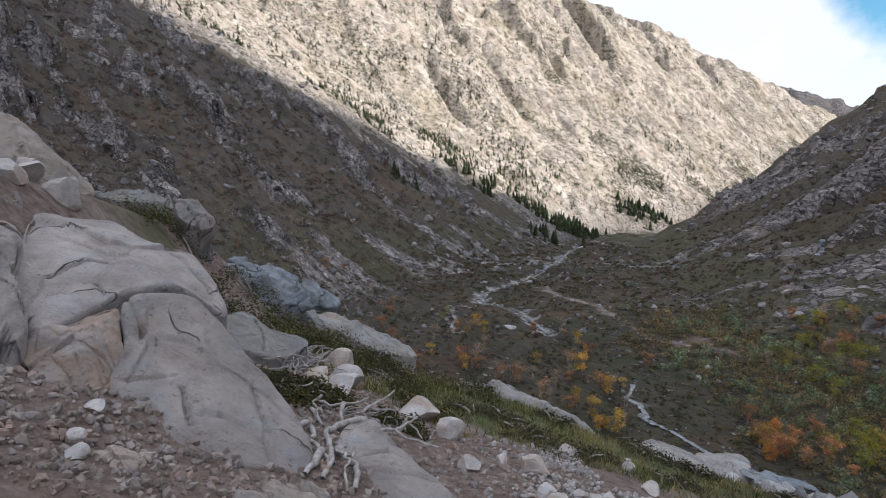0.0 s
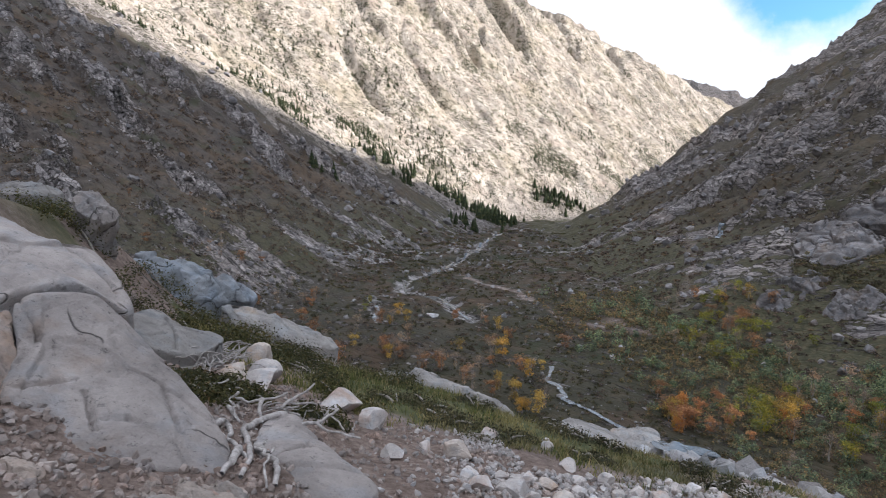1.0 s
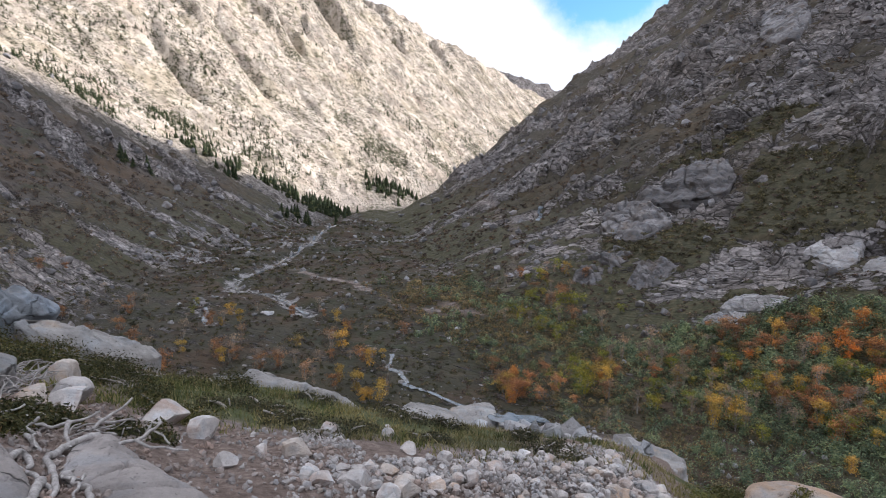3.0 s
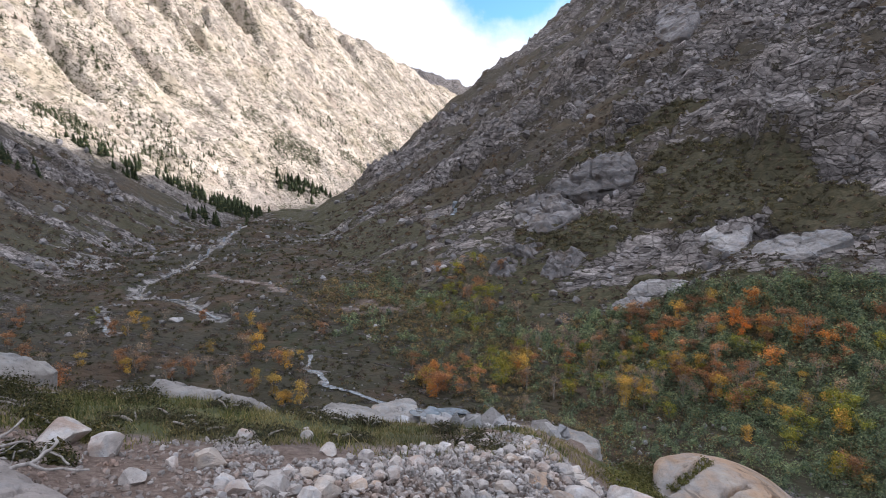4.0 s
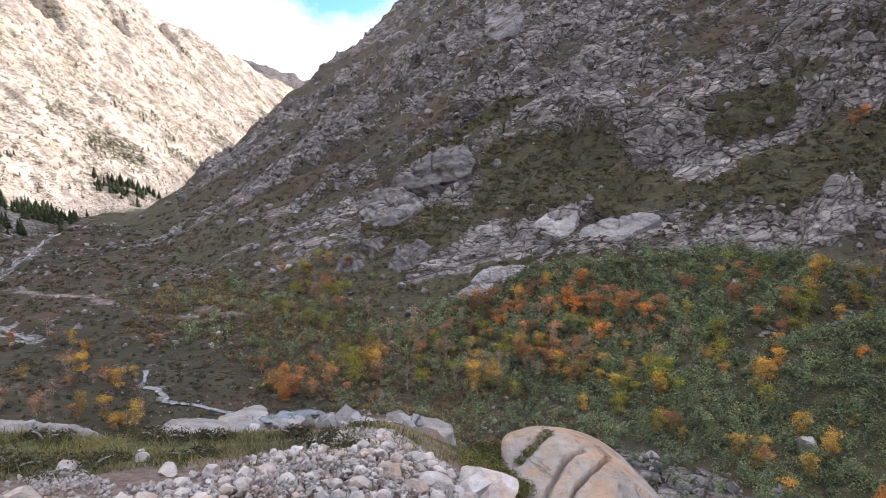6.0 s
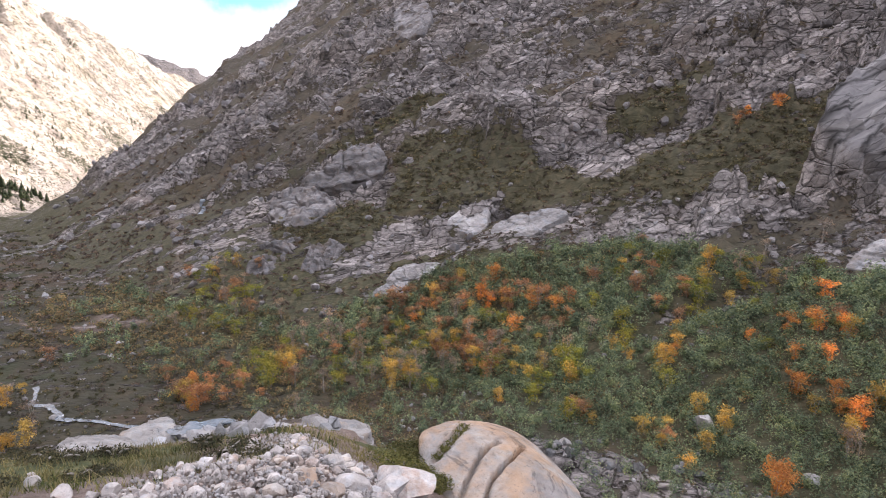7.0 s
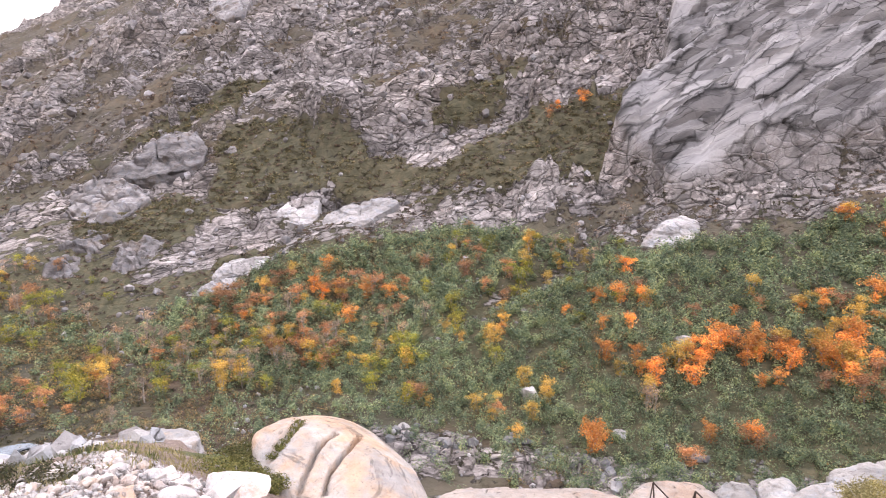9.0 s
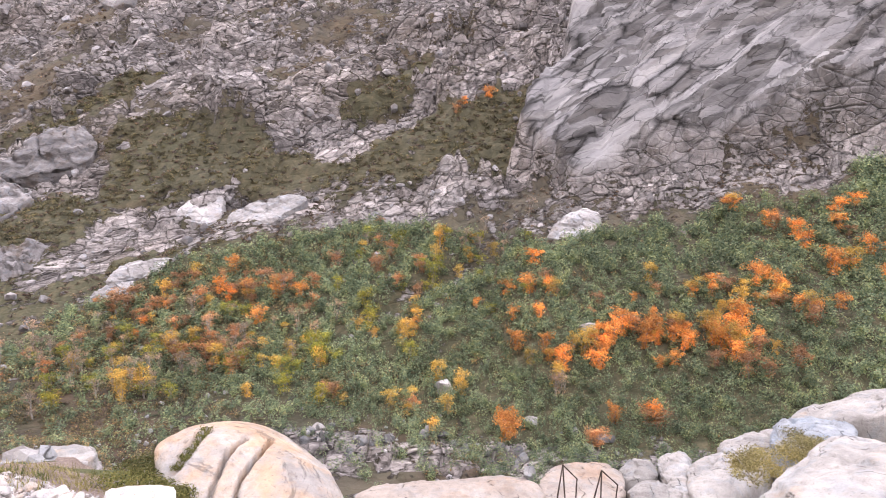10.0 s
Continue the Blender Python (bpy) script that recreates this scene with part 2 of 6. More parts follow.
def relief(x, y):
    """Crags, hummocks and channels on top of the bare land."""
    if np.size(x) < 20000 and np.max(np.hypot(x, y)) < 13.9:
        return 0.05 * fbm(x / 0.6, y / 0.6, 3, 41) + 0.10 * fbm(x / 2.2, y / 2.2, 3, 43)
    far, right, wall, left = zones(x, y)
    cm = cliff(x, y)
    scrub = 1 - step(x - foot_right(y) - scrub_top(y), -3, 6)
    crag = np.clip(right * (1 - 0.8 * scrub) + left + 0.28 * wall, 0, 1) * (1 - 0.75 * cm)
    h = far * (1.3 - 0.6 * crag) * fbm(x / 26, y / 26, 4, 3)
    d1, d2, rid = cells(x / 16 + 0.3 * y / 16, y / 13, 201)
    h = h + step(y, 150, 240) * (1 - crag) * far * 4.0 * np.maximum(0, rid - 0.45) * step(d2 - d1, 0.0, 0.3)
    w = fbm(x / 14, y / 14, 3, 77) * 4
    g, b = bands(x, y)
    g, b = g + w, b - w
    strong = 0.35 + 0.9 * step(bare(x, y), 0.25, 0.75)
    for size, long, amp, seed in ((17, 2.2, 5.0, 5), (7.5, 1.8, 3.2, 9), (3.2, 1.5, 1.6, 15)):
        d1, d2, rid = cells(g / (size * long), b / size, seed)
        lean = (b / size - np.floor(b / size)) - 0.5
        h = h + far * crag * strong * amp * (step(rid, 0.2, 0.9) * step(d2 - d1, 0.0, 0.16) + 0.5 * (rid - 0.4) * lean - 0.35)
    h = h + crag * far * 5.5 * (ridged(x / 48, y / 48, 5, 11) - 0.62)
    s, p = x * 0.819 + y * 0.574, y * 0.819 - x * 0.574
    h = h + wall * (5 * (ridged((s + w * 4) / 150, (p + w * 6) / 120, 3, 23, 0.5) - 0.62) + 5 * fbm((s + w) / 55, p / 45, 3, 29) + (1 + 5 * step(p, 480, 620)) * (ridged((s - w) / 30, (p + w) / 60, 2, 30) - 0.6))
    # blocky buttresses, clefts and one pinnacle on the sunlit wall
    d1, d2, rid = cells((s + w * 2) / 34, (p + w * 2) / 46, 191)
    h = h + wall * (0.25 + 0.75 * step(p, 450, 600)) * (17 * (rid - 0.4) * step(d2 - d1, 0.0, 0.10) - 5 * (1 - step(d2 - d1, 0.0, 0.06)))
    d1, d2, rid = cells((s - w) / 12, (p - w) / 15, 193)
    h = h + wall * ((2.6 + 3 * step(p, 480, 600)) * (rid - 0.4) * step(d2 - d1, 0.0, 0.3))
    for s0, p0, wide, long, cut in CLEFTS:
        h = h + cut * np.exp(-((s - s0 + 0.15 * (p - p0)) / wide) ** 2 - ((p - p0) / long) ** 4)
    q = x - foot_right(y)
    # slabs lying on one another, with broken upper edges
    d1, d2, rid = cells(g / 26, b / 7, 57)
    g0, b0 = bands(x, y)
    c1, c2, cid = cells((g0 + 0.4 * w) / 30, (b0 + 0.25 * w) / 9, 57)
    def saw(v, riser=0.22):
        k = v - np.floor(v)
        return np.where(k < 1 - riser, (k / (1 - riser)) ** 1.4, 1 - step(k, 1 - riser, 1.0))

    plates = (2.4 + 3.2 * step(q, 62, 84)) * saw(b0 / 8.5 + cid * 0.5 + w * 0.02) + 0.6 * saw(b0 / 4.1 + cid * 3, 0.35) + 1.3 * (cid - 0.5) * step(c2 - c1, 0.0, 0.10)
    h = h + cm * (np.clip(3.5 + 0.32 * (q - 41), 0, 14) + plates + 0.15 * fbm(g / 6, b / 1.2, 3, 51))
    h = h + (1 - cm) * right * far * (1 - scrub) * strong * (1.5 * saw(b / 6.5 + rid * 2 + w * 0.1) * step(rid, 0.3, 0.6) - 0.5)
    h = h - far * 1.1 * (1 - step(line_gap(x, y, RIVER), 1.0, 4.0))
    h = h - 1.5 * (1 - step(line_gap(x, y, GULLY), 0.6, 3.0))
    bedrock = np.exp(-((x - np.interp(y, [-24, 34], [58, 50])) / 4.5) ** 2) * step(y, -30, -20) * (1 - step(y, 30, 42))
    d1, d2, rid = cells(x / 2.2, y / 2.6, 159)
    h = h + far * bedrock * 1.6 * (rid - 0.3) * step(d2 - d1, 0.0, 0.15)
    h = h + (1 - far) * (0.05 * fbm(x / 0.6, y / 0.6, 3, 41) + 0.10 * fbm(x / 2.2, y / 2.2, 3, 43))
    return h


def height(x, y):
    return land(x, y) + relief(x, y)


def radii():
    r, out = 0.4, []
    while r < 4200:
        out.append(r)
        r += r * (0.019 if r < 14 else 0.011 if r < 45 else 0.0070 if r < 260 else 0.0080 if r < 380 else 0.0055 if r < 1400 else 0.04)
    return np.array(out)


def attribute(me, name, r, g, b):
    col = np.stack([np.clip(r, 0, 1), np.clip(g, 0, 1), np.clip(b, 0, 1), np.ones_like(r)], -1).astype(np.float32)
    me.attributes.new(name, "FLOAT_COLOR", "POINT").data.foreach_set("color", col.ravel())


def build_ground(mat):
    az = np.concatenate([np.arange(-44, 122, 0.225), np.arange(122, 316, 3.0)])
    rr = radii()
    A, R = np.meshgrid(np.radians(az), rr, indexing="xy")
    x, y = R * np.sin(A), R * np.cos(A)
    z0 = land(x, y)
    z = z0 + relief(x, y)
    n, m = len(rr), len(az)
    # steepness of the finished surface
    pos = np.stack([x, y, z], -1)
    nrm = np.cross(np.gradient(pos, axis=1), np.gradient(pos, axis=0))
    steep = 1 - np.abs(nrm[..., 2]) / np.maximum(np.linalg.norm(nrm, axis=-1), 1e-9)
    far, right, wall, left = zones(x, y)
    cm = cliff(x, y)
    u = x - foot_right(y)
    top = scrub_top(y)
    scrub = (1 - step(u - top + 4 * fbm(x / 6, y / 6, 3, 61), -2, 2)) * far * step(u, -34, -12) * (1 - left) * (1 - step(y, 125, 145))
    patch = heath_beds(x, y)
    ledges = (1 - bare(x, y)) * np.where(left > 0.4, 0.95, 0.9)
    ledges = np.maximum(ledges, 0.8 * step(0.07 - steep, 0.0, 0.05) * step(fbm(x / 9, y / 9, 3, 63), -0.2, 0.2))
    veg = np.maximum(scrub, np.maximum(patch * 0.95, ledges * far * 0.9))
    band = step(u - top, 0, 4) * (1 - step(u - top + 5 * fbm(x / 8, y / 8, 3, 223), 10, 16)) * (1 - step(y, 60, 80)) * step(fbm(x / 10, y / 5, 3, 225), -0.35, 0.0)
    veg = veg * (1 - cm * 0.92) * (1 - 0.55 * band * (1 - cm))
    basin = step(-u, -2, 6) * step(x - foot_left(y), -14, 6) * far * (1 - wall)
    veg = np.maximum(veg, basin * (0.74 - 0.22 * step(y, 170, 280)))
    grass = step(np.hypot(x - 2.5, y - 9.5) + 1.1 * fbm(x / 1.5, y / 1.5, 3, 71), 3.9, 2.6) * (1 - far)
    grass = np.maximum(grass, (1 - far) * step(fbm(x / 1.9, y / 1.9, 3, 73), 0.05, 0.3) * step(np.hypot(x, y), 7, 10))
    soil = (1 - far) * (1 - grass)
    soil = np.maximum(soil, 0.6 * (1 - step(line_gap(x, y, TRAIL) + 1.6 * fbm(x / 3, y / 3, 3, 75), 0.4, 1.4)) * far)
    soil = np.maximum(soil, 0.3 * (1 - step(line_gap(x, y, PATH) + 1.2 * fbm(x / 3, y / 3, 3, 79), 0.5, 1.8)) * far)
    sand = np.exp(-((x - 49) / 9) ** 2 - ((y - 106) / 5) ** 2)
    soil = np.maximum(soil, 0.55 * step(sand + 0.3 * fbm(x / 3, y / 3, 3, 81), 0.35, 0.7))
    pale = np.maximum(1 - step(line_gap(x, y, RIVER) + 2.4 * fbm(x / 2.5, y / 2.5, 3, 83) - 0.4, 0.8, 2.2), 0.4 * (1 - step(line_gap(x, y, GULLY) + 2 * fbm(x / 2, y / 2, 3, 85), 0.5, 2.0))) * far
    pale = np.maximum(pale, 0.8 * (1 - step(line_gap(x, y, BRANCH) + fbm(x / 2, y / 2, 3, 86), 0.6, 1.6)) * far)
    bars = np.exp(-((x - 1) / 13) ** 2 - ((y - 208) / 13) ** 2) + np.exp(-((x - 22) / 20) ** 2 - ((y - 232) / 5) ** 2) + np.exp(-((x - 75) / 24) ** 2 - ((y - 236) / 5) ** 2)
    pale = np.maximum(pale, 0.9 * step(bars + 0.7 * fbm(x / 6, y / 4, 4, 88), 0.5, 0.75) * far)
    pale = np.maximum(np.maximum(pale, 0.55 * cm), 0.35 * band)
    creek = np.exp(-((x - np.interp(y, [-24, 34], [58, 50])) / 4.5) ** 2) * step(y, -30, -20) * (1 - step(y, 30, 42)) * far
    veg = veg * (1 - 0.9 * step(creek + 0.5 * fbm(x / 3, y / 3, 3, 155), 0.45, 0.7))
    wood = 0.75 * wall * step(fbm(x / 38, y / 38, 5, 87) - 0.003 * (z - 10), 0.05, 0.5)
    veg = np.where(wall > 0.3, np.maximum(wood * 0.8, veg * 0.35), veg)
    # thinner plant cover on the far ridge: the paler rock colour stands for haze
    away = step(R, 1400, 1700)
    veg = np.maximum(veg * (1 - pale) * (1 - soil), grass) * (1 - away) + 0.3 * away
    brown = np.clip(left * 0.9 + basin * 0.45 + basin * step(12 - x + 0.1 * (y - 90) + 20 * fbm(x / 20, y / 20, 3, 89), -10, 25) * 0.8 + right * 0.6 * (1 - 0.8 * patch), 0, 1)
    verts = np.vstack([pos.reshape(-1, 3), [[0, 0, 0.0]]])
    i, j = np.meshgrid(np.arange(n - 1), np.arange(m), indexing="ij")
    k = (j + 1) % m
    quads = np.stack([i * m + j, i * m + k, (i + 1) * m + k, (i + 1) * m + j], -1).reshape(-1, 4)[:, ::-1]
    fan = np.stack([np.full(m, len(verts) - 1), (np.arange(m) + 1) % m, np.arange(m)], -1)
    me = bpy.data.meshes.new("ground")
    me.vertices.add(len(verts))
    me.vertices.foreach_set("co", verts.ravel())
    me.loops.add(quads.size + fan.size)
    me.loops.foreach_set("vertex_index", np.concatenate([quads.ravel(), fan.ravel()]).astype(np.int32))
    me.polygons.add(len(quads) + len(fan))
    start = np.concatenate([np.arange(len(quads)) * 4, len(quads) * 4 + np.arange(len(fan)) * 3]).astype(np.int32)
    me.polygons.foreach_set("loop_start", start)
    me.update(calc_edges=True)
    tail = lambda a: np.append(a.ravel(), a[0, 0])
    attribute(me, "cover", tail(veg), tail(soil), tail(pale))
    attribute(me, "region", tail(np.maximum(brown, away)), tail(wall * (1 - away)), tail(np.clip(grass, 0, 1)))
    attribute(me, "bed", tail(cm), tail(basin), tail(left))
    me.polygons.foreach_set("use_smooth", np.ones(len(me.polygons), dtype=bool))
    me.materials.append(mat)
    return me

# ---- materials ----
class Nodes:
    """A short way to write node trees."""

    def __init__(self, name, rough=0.9):
        self.mat = bpy.data.materials.new(name)
        self.mat.use_nodes = True
        self.t = self.mat.node_tree
        self.bsdf = self.t.nodes["Principled BSDF"]
        self.bsdf.inputs["Roughness"].default_value = rough
        self.bsdf.inputs["Specular IOR Level"].default_value = 0.25

    def node(self, kind, **values):
        n = self.t.nodes.new(kind)
        for key, v in values.items():
            n.inputs[key.replace("_", " ")].default_value = v
        return n

    def link(self, a, b):
        self.t.links.new(a, b)

    def where(self, stretch=(1, 1, 1), space="world"):
        m = self.node("ShaderNodeMapping")
        m.inputs["Scale"].default_value = stretch
        src = self.t.nodes.new("ShaderNodeNewGeometry").outputs["Position"] if space == "world" else self.t.nodes.new("ShaderNodeTexCoord").outputs["Object"]
        self.link(src, m.inputs["Vector"])
        return m.outputs["Vector"]

    def noise(self, vec, scale, detail=5.0, rough=0.55, distort=0.0):
        n = self.node("ShaderNodeTexNoise", Scale=scale, Detail=detail, Roughness=rough, Distortion=distort)
        self.link(vec, n.inputs["Vector"])
        return n.outputs["Fac"]

    def cracks(self, vec, scale):
        n = self.node("ShaderNodeTexVoronoi", Scale=scale)
        n.feature = "DISTANCE_TO_EDGE"
        self.link(vec, n.inputs["Vector"])
        return n.outputs["Distance"]

    def ramp(self, fac, stops):
        r = self.node("ShaderNodeValToRGB")
        els = r.color_ramp.elements
        while len(els) < len(stops):
            els.new(0.5)
        for e, (p, c) in zip(els, stops):
            e.position = p
            e.color = (*c, 1) if isinstance(c, tuple) else (c, c, c, 1)
        self.link(fac, r.inputs["Fac"])
        return r.outputs["Color"]

    def mix(self, fac, a, b, blend="MIX"):
        m = self.t.nodes.new("ShaderNodeMixRGB")
        m.blend_type = blend
        for i, v in enumerate((fac, a, b)):
            if isinstance(v, (int, float)):
                m.inputs[i].default_value = v if i == 0 else (v, v, v, 1)
            elif isinstance(v, tuple):
                m.inputs[i].default_value = (*v, 1)
            else:
                self.link(v, m.inputs[i])
        return m.outputs["Color"]

    def math(self, op, a, b=0.0):
        m = self.t.nodes.new("ShaderNodeMath")
        m.operation = op
        for i, v in enumerate((a, b)):
            if isinstance(v, (int, float)):
                m.inputs[i].default_value = v
            else:
                self.link(v, m.inputs[i])
        return m.outputs["Value"]

    def seams(self, vec, scale, width=0.012, detail=3.0):
        """Thin dark joints that wander like contour lines: 0 in the joint, 1 off it."""
        n = self.noise(vec, scale, detail, 0.45, 0.0)
        return self.ramp(n, [(0.5 - width, 1.0), (0.5 - width * 0.2, 0.0), (0.5 + width * 0.2, 0.0), (0.5 + width, 1.0)])

    def slant(self, angle, stretch):
        m = self.node("ShaderNodeMapping")
        m.vector_type = "TEXTURE"
        m.inputs["Rotation"].default_value = (0, 0, radians(angle))
        m.inputs["Scale"].default_value = stretch
        self.link(self.t.nodes.new("ShaderNodeNewGeometry").outputs["Position"], m.inputs["Vector"])
        return m.outputs["Vector"]

    def tilted(self, normal, way, much):
        """The normal (the surface's own, if None) leaned by a random colour."""
        normal = normal or self.t.nodes.new("ShaderNodeNewGeometry").outputs["Normal"]
        even = self.node("ShaderNodeVectorMath")
        even.operation = "SUBTRACT"
        self.link(way, even.inputs[0])
        even.inputs[1].default_value = (0.5, 0.5, 0.5)
        size = self.node("ShaderNodeVectorMath")
        size.operation = "SCALE"
        self.link(even.outputs["Vector"], size.inputs[0])
        if isinstance(much, float):
            size.inputs["Scale"].default_value = much
        else:
            self.link(much, size.inputs["Scale"])
        add = self.node("ShaderNodeVectorMath")
        self.link(normal, add.inputs[0])
        self.link(size.outputs["Vector"], add.inputs[1])
        return add.outputs["Vector"]

    def unit(self, vec):
        n = self.node("ShaderNodeVectorMath")
        n.operation = "NORMALIZE"
        self.link(vec, n.inputs[0])
        return n.outputs["Vector"]

    def bump(self, heights, prev=None):
        """heights: (value, depth in metres) pairs, on top of a normal that may be given."""
        total = None
        for h, depth in heights:
            rise = self.math("MULTIPLY", h, depth)
            total = self.math("ADD", total, rise) if total else rise
        b = self.node("ShaderNodeBump", Strength=1.0, Distance=1.0)
        self.link(total, b.inputs["Height"])
        if prev:
            self.link(prev, b.inputs["Normal"])
        self.link(b.outputs["Normal"], self.bsdf.inputs["Normal"])

    def colour(self, c):
        self.link(c, self.bsdf.inputs["Base Color"])
        return self.mat


def ground_material():
    g = Nodes("mountain_ground", 0.92)
    w = g.where()
    cover = g.node("ShaderNodeAttribute")
    cover.attribute_name = "cover"
    region = g.node("ShaderNodeAttribute")
    region.attribute_name = "region"
    sc, sr = g.node("ShaderNodeSeparateColor"), g.node("ShaderNodeSeparateColor")
    g.link(cover.outputs["Color"], sc.inputs["Color"])
    g.link(region.outputs["Color"], sr.inputs["Color"])
    bed = g.node("ShaderNodeAttribute")
    bed.attribute_name = "bed"
    sb = g.node("ShaderNodeSeparateColor")
    g.link(bed.outputs["Color"], sb.inputs["Color"])
    slab, basin, hill = sb.outputs
    veg, soil, pale = sc.outputs
    brown, wall, grass = sr.outputs
    big, mid, fine = g.noise(w, 0.05, 5), g.noise(w, 0.55, 6, 0.65), g.noise(w, 4.0, 6, 0.7)
    rib = g.slant(-56, (9.0, 1.5, 14.0))
    # broken blocks at several sizes, each with its own tone and tilt
    def blocks(scale, sway, stretch, angle=-56):
        warp = g.node("ShaderNodeVectorMath")
        warp.operation = "MULTIPLY_ADD"
        wn = g.node("ShaderNodeTexNoise", Scale=scale * 0.9, Detail=3.0)
        g.link(w, wn.inputs["Vector"])
        g.link(wn.outputs["Color"], warp.inputs[0])
        warp.inputs[1].default_value = (sway, sway, sway)
        g.link(g.slant(angle, stretch), warp.inputs[2])
        cell = g.node("ShaderNodeTexVoronoi", Scale=scale)
        cell.distance = "CHEBYCHEV"
        g.link(warp.outputs["Vector"], cell.inputs["Vector"])
        pick = g.node("ShaderNodeSeparateColor")
        g.link(cell.outputs["Color"], pick.inputs["Color"])
        return pick.outputs[0], g.cracks(warp.outputs["Vector"], scale), cell.outputs["Color"]

    big_id, big_gap, big_way = blocks(0.22, 1.2, (2.2, 1.0, 1.0))
    mid_id, mid_gap, mid_way = blocks(0.62, 0.5, (2.0, 1.0, 1.0))
    small_id, small_gap, small_way = blocks(1.5, 0.2, (1.8, 1.0, 1.0))
    slab_id, slab_gap, slab_way = blocks(0.42, 0.15, (11.0, 1.0, 3.0), -50)
    flake_id, flake_gap, flake_way = blocks(0.75, 0.08, (5.0, 0.8, 1.6), -60)
    crag_id, crag_gap, crag_way = blocks(0.085, 3.0, (1.0, 1.0, 1.7), 35)
    face_id, face_gap, face_way = blocks(0.24, 1.0, (1.0, 1.0, 1.6), 35)
    ribs = g.noise(rib, 1.0, 7, 0.65, 0.3)
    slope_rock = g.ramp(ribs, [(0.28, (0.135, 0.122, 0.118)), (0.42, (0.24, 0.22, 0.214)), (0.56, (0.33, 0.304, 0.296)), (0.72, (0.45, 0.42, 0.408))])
    plate = g.noise(g.slant(-56, (18.0, 1.3, 40.0)), 1.0, 5, 0.55, 0.2)
    broken = g.ramp(g.noise(w, 0.3, 4, 0.6), [(0.42, 0.0), (0.56, 1.0)])
    patchy = g.ramp(g.noise(w, 0.12, 4, 0.6), [(0.44, 0.15), (0.56, 1.0)])
    face = g.ramp(plate, [(0.3, (0.10, 0.097, 0.10)), (0.43, (0.165, 0.16, 0.164)), (0.58, (0.225, 0.218, 0.218)), (0.75, (0.30, 0.29, 0.28))])
    face = g.mix(1.0, face, g.mix(1.0, g.ramp(slab_id, [(0.0, 0.72), (1.0, 1.25)]), g.ramp(flake_id, [(0.0, 0.86), (1.0, 1.15)]), "MULTIPLY"), "MULTIPLY")
    face = g.mix(1.0, face, g.mix(patchy, 1.0, g.ramp(slab_gap, [(0.0, 0.15), (0.04, 0.5), (0.09, 1.0)])), "MULTIPLY")
    face = g.mix(broken, face, g.mix(1.0, face, g.ramp(flake_gap, [(0.0, 0.35), (0.05, 1.0)]), "MULTIPLY"))
    tone = g.mix(1.0, g.ramp(big_id, [(0.0, 0.7), (0.5, 1.0), (1.0, 1.35)]), g.mix(1.0, g.ramp(mid_id, [(0.0, 0.66), (0.6, 1.0), (1.0, 1.4)]), g.ramp(small_id, [(0.0, 0.75), (1.0, 1.25)]), "MULTIPLY"), "MULTIPLY")
    dark_gap = lambda gap, low, wide: g.mix(broken, 1.0, g.ramp(gap, [(0.0, low), (wide, 1.0)]))
    joints = g.mix(1.0, g.ramp(big_gap, [(0.0, 0.42), (0.035, 1.0)]), g.mix(1.0, dark_gap(mid_gap, 0.35, 0.06), g.ramp(small_gap, [(0.0, 0.6), (0.08, 1.0)]), "MULTIPLY"), "MULTIPLY")
    slope_rock = g.mix(g.ramp(big, [(0.42, 0.0), (0.62, 0.4)]), slope_rock, (0.33, 0.28, 0.245))
    slope_rock = g.mix(1.0, slope_rock, g.mix(1.0, tone, joints, "MULTIPLY"), "MULTIPLY")
    slope_rock = g.mix(0.45, slope_rock, g.ramp(mid, [(0.3, 0.55), (0.5, 1.0), (0.7, 1.25)]), "MULTIPLY")
    slope_rock = g.mix(slab, slope_rock, face)
    streak = g.noise(g.where((0.09, 0.09, 0.035)), 1.0, 6, 0.6)
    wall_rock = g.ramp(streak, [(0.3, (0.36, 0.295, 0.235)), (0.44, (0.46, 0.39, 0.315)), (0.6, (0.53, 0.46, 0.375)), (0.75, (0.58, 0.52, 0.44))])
    wall_rock = g.mix(1.0, wall_rock, g.mix(1.0, g.ramp(crag_id, [(0.0, 0.82), (1.0, 1.14)]), g.ramp(face_id, [(0.0, 0.86), (0.5, 1.0), (1.0, 1.1)]), "MULTIPLY"), "MULTIPLY")
    wall_rock = g.mix(broken, wall_rock, g.mix(1.0, wall_rock, g.ramp(face_gap, [(0.0, 0.6), (0.06, 1.0)]), "MULTIPLY"))
    wall_rock = g.mix(1.0, wall_rock, g.ramp(crag_gap, [(0.0, 0.6), (0.02, 1.0)]), "MULTIPLY")
    wall_rock = g.mix(g.ramp(g.noise(w, 0.035, 6, 0.7), [(0.52, 0.0), (0.66, 0.5)]), wall_rock, (0.42, 0.32, 0.25))
    wall_rock = g.mix(g.ramp(g.noise(w, 0.018, 7, 0.75), [(0.50, 0.0), (0.60, 0.5)]), wall_rock, (0.36, 0.30, 0.20))
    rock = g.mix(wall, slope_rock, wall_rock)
    rock = g.mix(g.math("MULTIPLY", pale, g.math("SUBTRACT", 0.6, g.math("MULTIPLY", slab, 0.6))), rock, g.mix(1.0, g.ramp(ribs, [(0.3, (0.28, 0.275, 0.28)), (0.5, (0.44, 0.43, 0.425)), (0.7, (0.58, 0.57, 0.56))]), joints, "MULTIPLY"))
    speck = g.math("MULTIPLY", wall, g.ramp(g.noise(w, 0.16, 4, 0.6), [(0.57, 0.0), (0.61, 0.75)]))
